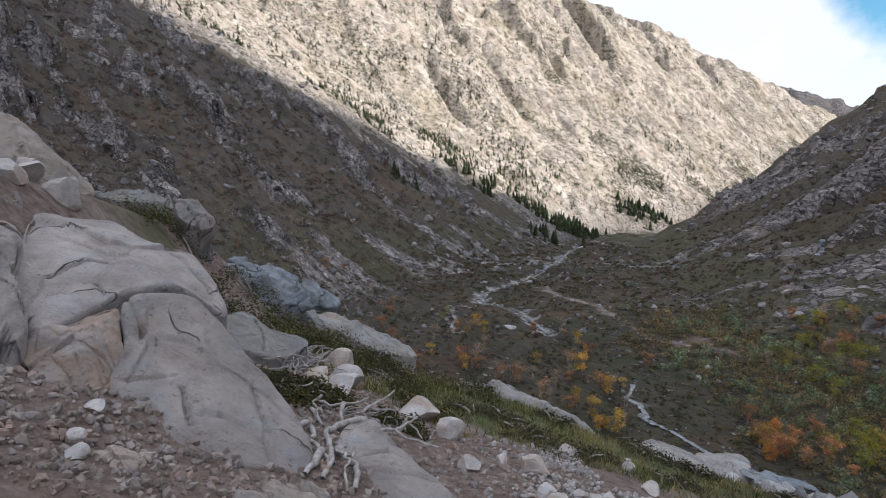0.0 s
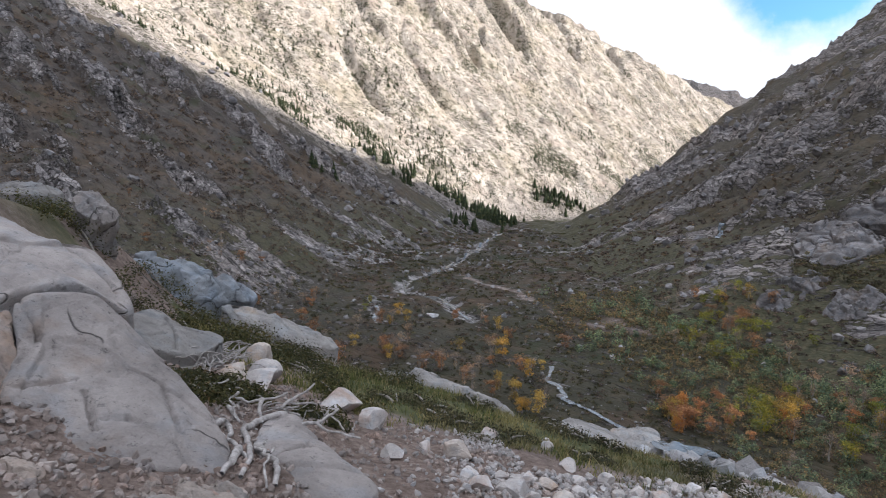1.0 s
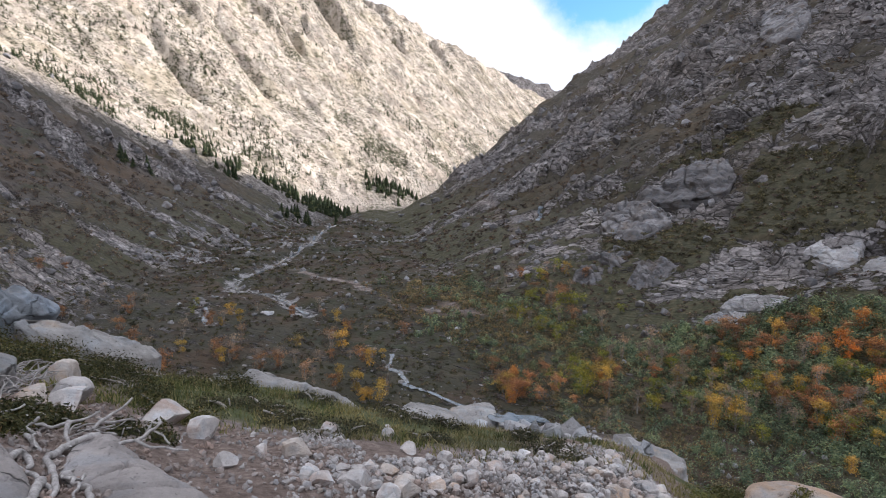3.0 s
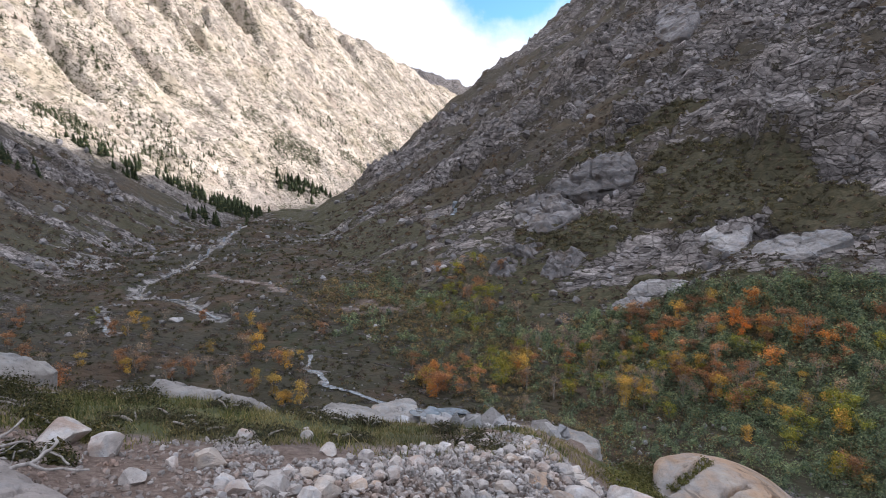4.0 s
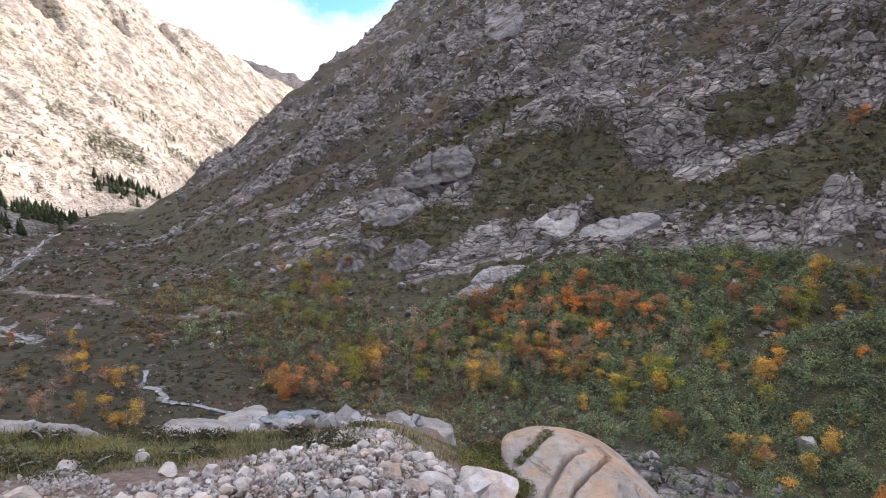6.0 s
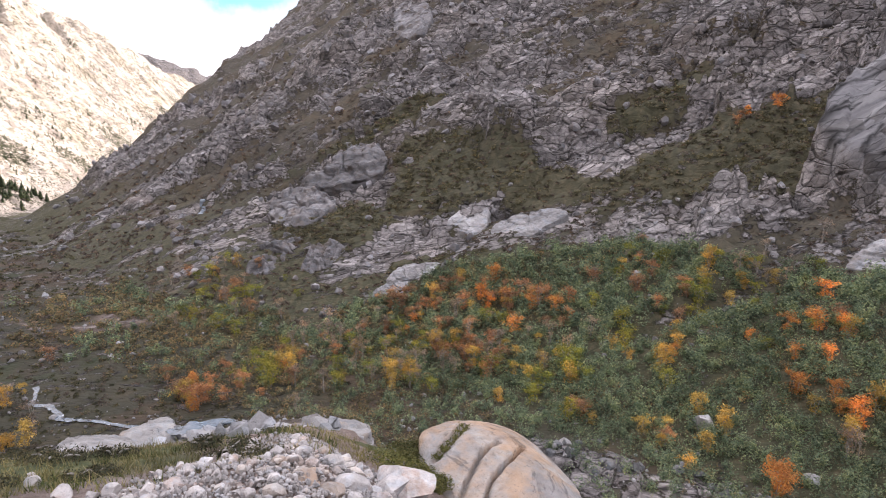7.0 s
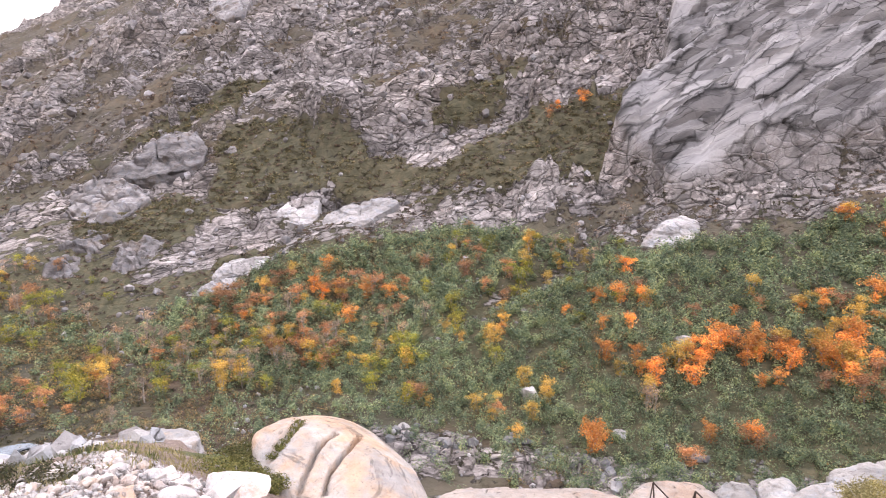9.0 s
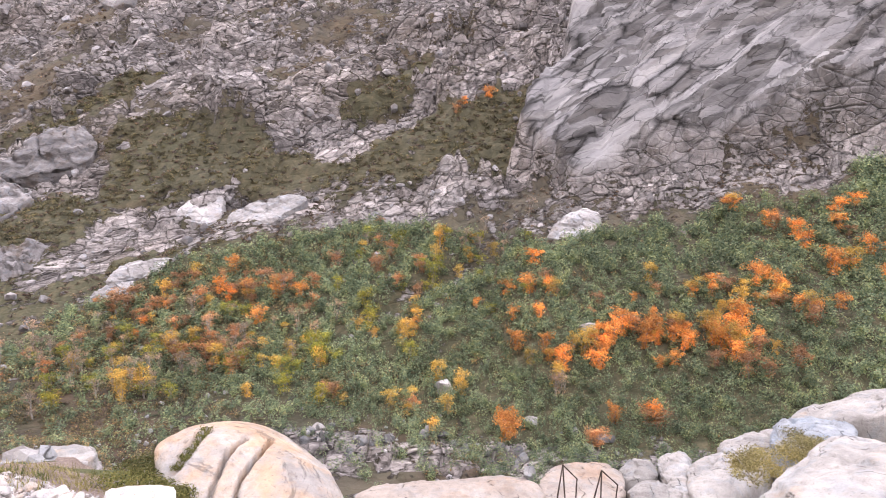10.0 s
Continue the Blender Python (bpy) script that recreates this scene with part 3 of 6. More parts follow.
    rock = g.mix(speck, rock, (0.13, 0.12, 0.07))
    green = g.ramp(g.noise(w, 0.9, 6, 0.7), [(0.3, (0.032, 0.034, 0.019)), (0.5, (0.066, 0.064, 0.037)), (0.68, (0.12, 0.10, 0.06))])
    heath = g.ramp(g.noise(w, 0.32, 7, 0.75), [(0.3, (0.034, 0.029, 0.027)), (0.45, (0.073, 0.061, 0.055)), (0.58, (0.105, 0.088, 0.078)), (0.72, (0.155, 0.126, 0.108))])
    heath = g.mix(g.ramp(g.noise(w, 0.045, 6, 0.7), [(0.48, 0.0), (0.58, 0.7)]), heath, g.ramp(g.noise(w, 0.5, 6, 0.7), [(0.3, (0.06, 0.045, 0.032)), (0.7, (0.16, 0.105, 0.065))]))
    heath = g.mix(g.ramp(g.noise(w, 0.07, 5, 0.7), [(0.56, 0.0), (0.64, 0.7)]), heath, (0.055, 0.06, 0.034))
    plants = g.mix(brown, green, heath)
    turf = g.ramp(g.noise(w, 3.0, 6, 0.7), [(0.3, (0.035, 0.045, 0.018)), (0.5, (0.075, 0.085, 0.034)), (0.7, (0.17, 0.15, 0.075))])
    plants = g.mix(g.math("MULTIPLY", basin, 0.75), plants, g.ramp(g.noise(w, 0.22, 6, 0.6), [(0.3, (0.024, 0.025, 0.015)), (0.5, (0.041, 0.039, 0.024)), (0.7, (0.070, 0.057, 0.036))]))
    plants = g.mix(g.math("MULTIPLY", basin, g.ramp(g.noise(w, 0.045, 5, 0.65), [(0.49, 0.0), (0.57, 0.75)])), plants, g.ramp(g.noise(w, 0.4, 5, 0.6), [(0.3, (0.045, 0.032, 0.024)), (0.7, (0.11, 0.073, 0.048))]))
    plants = g.mix(g.math("MULTIPLY", basin, g.ramp(g.noise(w, 0.06, 5, 0.65), [(0.36, 0.7), (0.44, 0.0)])), plants, (0.036, 0.046, 0.022))
    plants = g.mix(grass, plants, turf)
    earth = g.ramp(g.noise(w, 9.0, 7, 0.7), [(0.3, (0.14, 0.10, 0.083)), (0.5, (0.27, 0.205, 0.172)), (0.7, (0.42, 0.335, 0.29))])
    edge = g.math("ADD", veg, g.math("MULTIPLY", g.math("SUBTRACT", g.noise(w, 0.35, 8, 0.8), 0.5), 2.4))
    pieces = g.math("ADD", g.math("MULTIPLY", g.math("SUBTRACT", mid_id, 0.5), 0.5), g.math("MULTIPLY", g.math("SUBTRACT", small_id, 0.5), 0.5))
    loose = g.math("SUBTRACT", 1.0, g.math("MINIMUM", 1.0, g.math("ADD", slab, g.math("ADD", soil, grass))))
    edge = g.math("ADD", edge, g.math("MULTIPLY", g.math("ADD", pieces, g.ramp(mid_gap, [(0.0, 0.2), (0.12, 0.0)])), loose))
    col = g.mix(g.ramp(edge, [(0.42, 0.0), (0.58, 1.0)]), rock, plants)
    col = g.mix(soil, col, earth)
    keep = g.math("SUBTRACT", 1.0, g.math("MINIMUM", 1.0, g.math("ADD", g.math("ADD", g.math("MULTIPLY", slab, 0.85), g.math("MULTIPLY", wall, 0.8)), g.math("ADD", soil, grass))))
    # tilt every block a little, so that the rock breaks into faces
    stony = g.ramp(edge, [(0.42, 1.0), (0.58, 0.0)])
    rugged = g.math("MULTIPLY", keep, g.math("ADD", 0.3, g.math("MULTIPLY", stony, 0.7)))
    damp = lambda v: g.math("MULTIPLY", v, rugged)
    off_wall = g.math("SUBTRACT", 1.0, wall)
    off_slab = g.math("SUBTRACT", 1.0, slab)
    normal = None
    for way, much, mask in ((big_way, 1.0, (stony, off_wall, off_slab, keep)), (mid_way, 1.2, (stony, off_wall, off_slab, keep)), (small_way, 0.9, (stony, off_wall, off_slab, keep)), (slab_way, 0.8, (slab, slab)), (flake_way, 0.9, (slab, slab)), (crag_way, 0.4, (wall, wall)), (face_way, 0.4, (wall, wall))):
        fac = mask[0]
        for m in mask[1:]:
            fac = g.math("MULTIPLY", fac, m)
        normal = g.tilted(normal, way, g.math("MULTIPLY", fac, much))
    g.bump([(damp(mid), 0.5), (damp(ribs), 0.5), (damp(g.ramp(mid_gap, [(0.0, 0.0), (0.08, 1.0)])), 0.20), (damp(g.ramp(big_gap, [(0.0, 0.0), (0.07, 1.0)])), 0.32), (g.math("MULTIPLY", plate, slab), 0.12), (g.math("MULTIPLY", g.math("MULTIPLY", g.ramp(slab_gap, [(0.0, 0.0), (0.12, 1.0)]), patchy), slab), 0.05), (damp(fine), 0.10), (g.math("MULTIPLY", soil, g.noise(w, 7.0, 7, 0.75)), 0.10), (g.noise(w, 28.0, 5, 0.7), 0.010)], g.unit(normal))
    return g.colour(col)


def granite(name, dark, light, stain, stain_at=0.58, scale=1.0, joints=1.0, layers=0.0, facets=0.0):
    g = Nodes(name, 0.85)
    w = g.where()
    rnd = g.t.nodes.new("ShaderNodeObjectInfo").outputs["Random"]
    broad, mid, grain = g.noise(w, 0.9 * scale, 6, 0.6, 0.4), g.noise(w, 5.0 * scale, 7, 0.7), g.noise(w, 60.0 * scale, 3, 0.7)
    col = g.mix(g.ramp(broad, [(0.3, 0.0), (0.7, 1.0)]), dark, light)
    col = g.mix(g.ramp(g.noise(w, 0.7 * scale, 5, 0.65), [(stain_at, 0.0), (stain_at + 0.12, 0.8)]), col, stain)
    col = g.mix(0.5, col, g.ramp(mid, [(0.25, 0.5), (0.5, 0.98), (0.75, 1.25)]), "MULTIPLY")
    col = g.mix(g.ramp(g.noise(w, 2.3 * scale, 4, 0.6), [(0.5, 0.0), (0.62, 0.5)]), col, g.mix(1.0, col, (0.86, 0.98, 1.10), "MULTIPLY"))
    pit = g.ramp(g.noise(w, 24.0 * scale, 4, 0.65), [(0.30, 0.35), (0.38, 1.0)])
    col = g.mix(0.7, col, pit, "MULTIPLY")
    bedding = g.noise(g.where((0.9 * scale, 0.9 * scale, 7.0 * scale)), 1.0, 6, 0.65)
    col = g.mix(0.4, col, g.ramp(bedding, [(0.3, 0.6), (0.5, 1.0), (0.7, 1.2)]), "MULTIPLY")
    col = g.mix(0.18, col, g.ramp(grain, [(0.3, 0.5), (0.5, 1.0), (0.7, 1.35)]), "MULTIPLY")
    lichen = g.ramp(g.noise(w, 11.0 * scale, 5, 0.75), [(0.60, 0.0), (0.68, 0.55)])
    col = g.mix(lichen, col, (0.10, 0.10, 0.10))
    warp = g.node("ShaderNodeVectorMath")
    warp.operation = "MULTIPLY_ADD"
    wn = g.node("ShaderNodeTexNoise", Scale=1.6 * scale, Detail=4.0)
    g.link(w, wn.inputs["Vector"])
    g.link(wn.outputs["Color"], warp.inputs[0])
    warp.inputs[1].default_value = (0.35 / scale, 0.35 / scale, 0.35 / scale)
    g.link(w, warp.inputs[2])
    joint = g.seams(warp.outputs["Vector"], 0.9 * scale, 0.006, 2.0)
    some = g.ramp(g.noise(w, 1.3 * scale, 3), [(0.50, 0.0), (0.56, 0.7)])
    if joints:
        col = g.mix(some, col, g.mix(1.0, col, joint, "MULTIPLY"))
    if layers:
        # thin weathered layers that bend round the rock
        lie = g.node("ShaderNodeMapping")
        lie.inputs["Rotation"].default_value, lie.inputs["Scale"].default_value = (0.5, 0.35, 0.3), (1.0, 1.3, 16.0)
        g.link(w, lie.inputs["Vector"])
        flake = g.noise(lie.outputs["Vector"], 1.0, 6, 0.6, 0.6)
        col = g.mix(layers, col, g.ramp(flake, [(0.34, 0.5), (0.42, 1.0), (0.6, 1.05), (0.72, 1.2)]), "MULTIPLY")
    streak = g.noise(g.where((2.2 * scale, 2.2 * scale, 0.35 * scale)), 1.0, 6, 0.65)
    col = g.mix(0.35, col, g.ramp(streak, [(0.32, 0.55), (0.52, 1.0)]), "MULTIPLY")
    col = g.mix(1.0, col, g.ramp(rnd, [(0.0, 0.82), (1.0, 1.15)]), "MULTIPLY")
    col = g.mix(1.0, col, g.ramp(g.t.nodes.new("ShaderNodeNewGeometry").outputs["Random Per Island"], [(0.0, 0.8), (1.0, 1.2)]), "MULTIPLY")
    turned = None
    if facets:
        # broken faces, each with its own tilt and tone
        for size, much in ((0.55, 1.0), (1.6, 0.7)):
            cell = g.node("ShaderNodeTexVoronoi", Scale=size * scale)
            cell.distance = "CHEBYCHEV"
            g.link(g.slant(-50, (2.4, 1.0, 0.8)), cell.inputs["Vector"])
            pick = g.node("ShaderNodeSeparateColor")
            g.link(cell.outputs["Color"], pick.inputs["Color"])
            col = g.mix(facets, col, g.mix(1.0, col, g.ramp(pick.outputs[0], [(0.0, 0.75), (1.0, 1.25)]), "MULTIPLY"))
            turned = g.tilted(turned, cell.outputs["Color"], facets * much)
        turned = g.unit(turned)
    g.bump([(broad, 0.10 / scale), (bedding, 0.02 / scale), (mid, 0.035 / scale), (g.mix(some, 1.0, joint), 0.03 * joints / scale), (pit, 0.004 / scale), (grain, 0.003 / scale)], turned)
    return g.colour(col)


def leafy(name, stops, by_object=True, rough=0.75, glow=0.25):
    g = Nodes(name, rough)
    isl = g.t.nodes.new("ShaderNodeNewGeometry").outputs["Random Per Island"]
    col = g.ramp(isl, stops)
    if by_object:
        rnd = g.t.nodes.new("ShaderNodeObjectInfo").outputs["Random"]
        col = g.mix(1.0, col, g.ramp(rnd, [(0.0, (0.75, 0.75, 0.8)), (0.5, (1.0, 1.0, 1.0)), (1.0, (1.25, 1.05, 0.9))]), "MULTIPLY")
    col = g.mix(0.8, col, g.ramp(g.noise(g.where(), 0.55, 3), [(0.36, (0.62, 0.64, 0.70)), (0.5, (1.05, 1.05, 1.05)), (0.64, (1.5, 1.42, 1.2))]), "MULTIPLY")
    big = g.noise(g.where(), 0.12, 4)
    col = g.mix(0.6, col, g.ramp(big, [(0.35, 0.55), (0.65, 1.3)]), "MULTIPLY")
    tr = g.t.nodes.new("ShaderNodeBsdfTranslucent")
    mx = g.node("ShaderNodeMixShader", Fac=glow)
    out = g.t.nodes["Material Output"]
    g.link(col, tr.inputs["Color"])
    g.link(g.bsdf.outputs["BSDF"], mx.inputs[1])
    g.link(tr.outputs["BSDF"], mx.inputs[2])
    g.link(mx.outputs["Shader"], out.inputs["Surface"])
    return g.colour(col)


def barky(name, dark, light):
    g = Nodes(name, 0.8)
    w = g.where((14, 14, 14))
    f = g.noise(w, 1.0, 6, 0.7)
    g.bump([(f, 0.012)])
    return g.colour(g.ramp(f, [(0.3, dark), (0.7, light)]))


def water_material():
    g = Nodes("stream_water", 0.12)
    g.bsdf.inputs["Specular IOR Level"].default_value = 0.5
    f = g.noise(g.where(), 1.2, 6, 0.7)
    g.bump([(f, 0.08)])
    return g.colour(g.ramp(f, [(0.35, (0.05, 0.065, 0.08)), (0.6, (0.16, 0.19, 0.22)), (0.72, (0.55, 0.6, 0.64))]))


GROUND = ground_material()
GREY = granite("grey_granite", (0.25, 0.225, 0.213), (0.43, 0.39, 0.368), (0.29, 0.215, 0.165), 0.58)
STAINED = granite("stained_granite", (0.24, 0.215, 0.20), (0.40, 0.36, 0.335), (0.29, 0.205, 0.15), 0.46)
PALE = granite("pale_granite", (0.25, 0.237, 0.226), (0.385, 0.365, 0.345), (0.42, 0.31, 0.22), 0.60)
BOULDER = granite("banded_tan_granite", (0.235, 0.222, 0.216), (0.39, 0.34, 0.293), (0.40, 0.265, 0.17), 0.43, 1.0, 0.0, 0.9)
TAN = granite("tan_granite", (0.27, 0.23, 0.203), (0.40, 0.345, 0.302), (0.36, 0.255, 0.19), 0.52)
BLUE = granite("blue_grey_granite", (0.17, 0.19, 0.215), (0.34, 0.36, 0.38), (0.36, 0.31, 0.25), 0.60)
STONE = granite("loose_stone", (0.36, 0.335, 0.32), (0.58, 0.54, 0.515), (0.38, 0.28, 0.225), 0.52, 3.0, 0.0)
LOOSE_TAN = granite("loose_tan_stone", (0.36, 0.31, 0.27), (0.54, 0.48, 0.43), (0.42, 0.29, 0.20), 0.50, 3.0, 0.0)
PEBBLE = granite("brown_pebbles", (0.24, 0.20, 0.178), (0.45, 0.39, 0.355), (0.36, 0.255, 0.205), 0.5, 3.0, 0.0)
SLOPE = granite("slope_granite", (0.15, 0.142, 0.142), (0.31, 0.293, 0.29), (0.20, 0.165, 0.14), 0.54, 0.35, facets=0.8)
LEDGE = granite("bared_ledge_granite", (0.26, 0.25, 0.25), (0.44, 0.425, 0.415), (0.28, 0.23, 0.19), 0.58, 0.35, facets=0.5)
WATER = water_material()
ROOT = barky("weathered_root", (0.16, 0.145, 0.135), (0.56, 0.53, 0.51))
BARK = barky("grey_bark", (0.16, 0.145, 0.13), (0.42, 0.39, 0.35))
METAL = barky("rusty_steel", (0.03, 0.026, 0.024), (0.10, 0.075, 0.06))
SCRUB = leafy("green_scrub_leaves", [(0.0, (0.085, 0.125, 0.082)), (0.4, (0.175, 0.235, 0.145)), (0.8, (0.25, 0.305, 0.17)), (1.0, (0.35, 0.36, 0.19))], False, glow=0.35)
OLIVE = leafy("olive_heath_leaves", [(0.0, (0.045, 0.049, 0.028)), (0.5, (0.086, 0.086, 0.046)), (0.85, (0.13, 0.115, 0.06)), (1.0, (0.19, 0.14, 0.075))], False)
DARK = granite("wet_creek_rock", (0.085, 0.085, 0.09), (0.24, 0.235, 0.23), (0.14, 0.12, 0.10), 0.56, 0.6)
LOWSCRUB = leafy("olive_brown_low_scrub", [(0.0, (0.075, 0.072, 0.043)), (0.5, (0.13, 0.122, 0.068)), (0.85, (0.17, 0.145, 0.083)), (1.0, (0.22, 0.17, 0.10))], False)
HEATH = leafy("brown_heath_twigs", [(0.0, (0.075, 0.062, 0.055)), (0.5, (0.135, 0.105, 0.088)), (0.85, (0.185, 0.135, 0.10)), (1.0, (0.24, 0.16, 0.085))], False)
JUNIPER = leafy("juniper_needles", [(0.0, (0.032, 0.036, 0.017)), (0.5, (0.075, 0.078, 0.028)), (0.9, (0.13, 0.12, 0.042)), (1.0, (0.22, 0.15, 0.07))], False)
NEEDLES = leafy("conifer_needles", [(0.0, (0.026, 0.0416, 0.0208)), (0.6, (0.052, 0.0715, 0.0325)), (1.0, (0.117, 0.117, 0.052))], False)
MOSS = leafy("low_shrub_leaves", [(0.0, (0.06, 0.07, 0.02)), (0.5, (0.15, 0.155, 0.045)), (1.0, (0.28, 0.24, 0.085))], False)
GRASS = leafy("grass_blades", [(0.0, (0.062, 0.085, 0.026)), (0.5, (0.122, 0.138, 0.046)), (0.8, (0.26, 0.235, 0.10)), (1.0, (0.44, 0.365, 0.19))], False, glow=0.35)
STRAW = leafy("dry_grass_blades", [(0.0, (0.14, 0.13, 0.05)), (0.5, (0.26, 0.23, 0.10)), (1.0, (0.40, 0.34, 0.18))], False, glow=0.35)
MIXED = leafy("mixed_autumn_scrub_leaves", [(0.0, (0.075, 0.074, 0.054)), (0.35, (0.145, 0.143, 0.085)), (0.6, (0.215, 0.195, 0.105)), (0.8, (0.29, 0.21, 0.105)), (1.0, (0.38, 0.215, 0.095))], False)
ORANGE = leafy("orange_leaves", [(0.0, (0.46, 0.17, 0.06)), (0.5, (0.72, 0.30, 0.085)), (1.0, (0.82, 0.46, 0.13))])
YELLOW = leafy("yellow_leaves", [(0.0, (0.38, 0.24, 0.06)), (0.5, (0.56, 0.38, 0.09)), (1.0, (0.68, 0.50, 0.16))])
RUST = leafy("rust_leaves", [(0.0, (0.24, 0.125, 0.075)), (0.5, (0.40, 0.215, 0.115)), (1.0, (0.52, 0.32, 0.17))])
LIME = leafy("yellow_green_leaves", [(0.0, (0.12, 0.156, 0.036)), (0.5, (0.264, 0.288, 0.06)), (1.0, (0.504, 0.432, 0.084))])
FADED = leafy("faded_twigs", [(0.0, (0.26, 0.202, 0.156)), (0.5, (0.39, 0.305, 0.234)), (1.0, (0.52, 0.377, 0.247))])

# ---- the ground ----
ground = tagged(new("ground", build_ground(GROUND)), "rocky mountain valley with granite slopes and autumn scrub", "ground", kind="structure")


# ---- builders ----
def hash3(ix, iy, iz, seed):
    return hash01(ix * 7 + iz * 131, iy * 13 + iz * 57, seed)


def vnoise3(p, seed=0):
    i = np.floor(p)
    f = p - i
    f = f * f * (3 - 2 * f)
    s = 0
    for a in (0, 1):
        for b in (0, 1):
            for c in (0, 1):
                wgt = (f[..., 0] if a else 1 - f[..., 0]) * (f[..., 1] if b else 1 - f[..., 1]) * (f[..., 2] if c else 1 - f[..., 2])
                s = s + wgt * hash3(i[..., 0] + a, i[..., 1] + b, i[..., 2] + c, seed)
    return s * 2 - 1


def fbm3(p, octaves=4, seed=0, gain=0.5):
    s, amp = 0, 1.0
    for o in range(octaves):
        s = s + amp * vnoise3(p * 2 ** o + 17.3 * o, seed + o)
        amp *= gain
    return s


def mesh_of(name, verts, faces, mat, smooth=True):
    me = bpy.data.meshes.new(name)
    verts, faces = np.asarray(verts, dtype=np.float64), np.asarray(faces, dtype=np.int32)
    k = faces.shape[1]
    me.vertices.add(len(verts))
    me.vertices.foreach_set("co", verts.ravel())
    me.loops.add(faces.size)
    me.loops.foreach_set("vertex_index", faces.ravel())
    me.polygons.add(len(faces))
    me.polygons.foreach_set("loop_start", (np.arange(len(faces)) * k).astype(np.int32))
    me.update(calc_edges=True)
    me.polygons.foreach_set("use_smooth", np.full(len(faces), smooth, dtype=bool))
    me.materials.append(mat)
    return me


def part(name, me, parent, label=""):
    ob = new(name, me)
    ob.parent = parent
    if label:
        ob["label"] = label
    return ob


def closed_curve(points, n):
    """n points evenly along a smooth closed line through the given ones."""
    p = np.array(points, dtype=float)
    dense = []
    for i in range(len(p)):
        a, b, c, d = p[i - 1], p[i], p[(i + 1) % len(p)], p[(i + 2) % len(p)]
        for t in np.linspace(0, 1, 24, endpoint=False):
            dense.append(0.5 * (2 * b + (c - a) * t + (2 * a - 5 * b + 4 * c - d) * t * t + (3 * b - a - 3 * c + d) * t ** 3))
    dense = np.array(dense)
    gap = np.linalg.norm(np.roll(dense, -1, 0) - dense, axis=1)
    at = np.concatenate([[0], np.cumsum(gap)])
    want = np.linspace(0, at[-1], n, endpoint=False)
    loop = np.vstack([dense, dense[:1]])
    return np.stack([np.interp(want, at, loop[:, k]) for k in range(3)], -1)


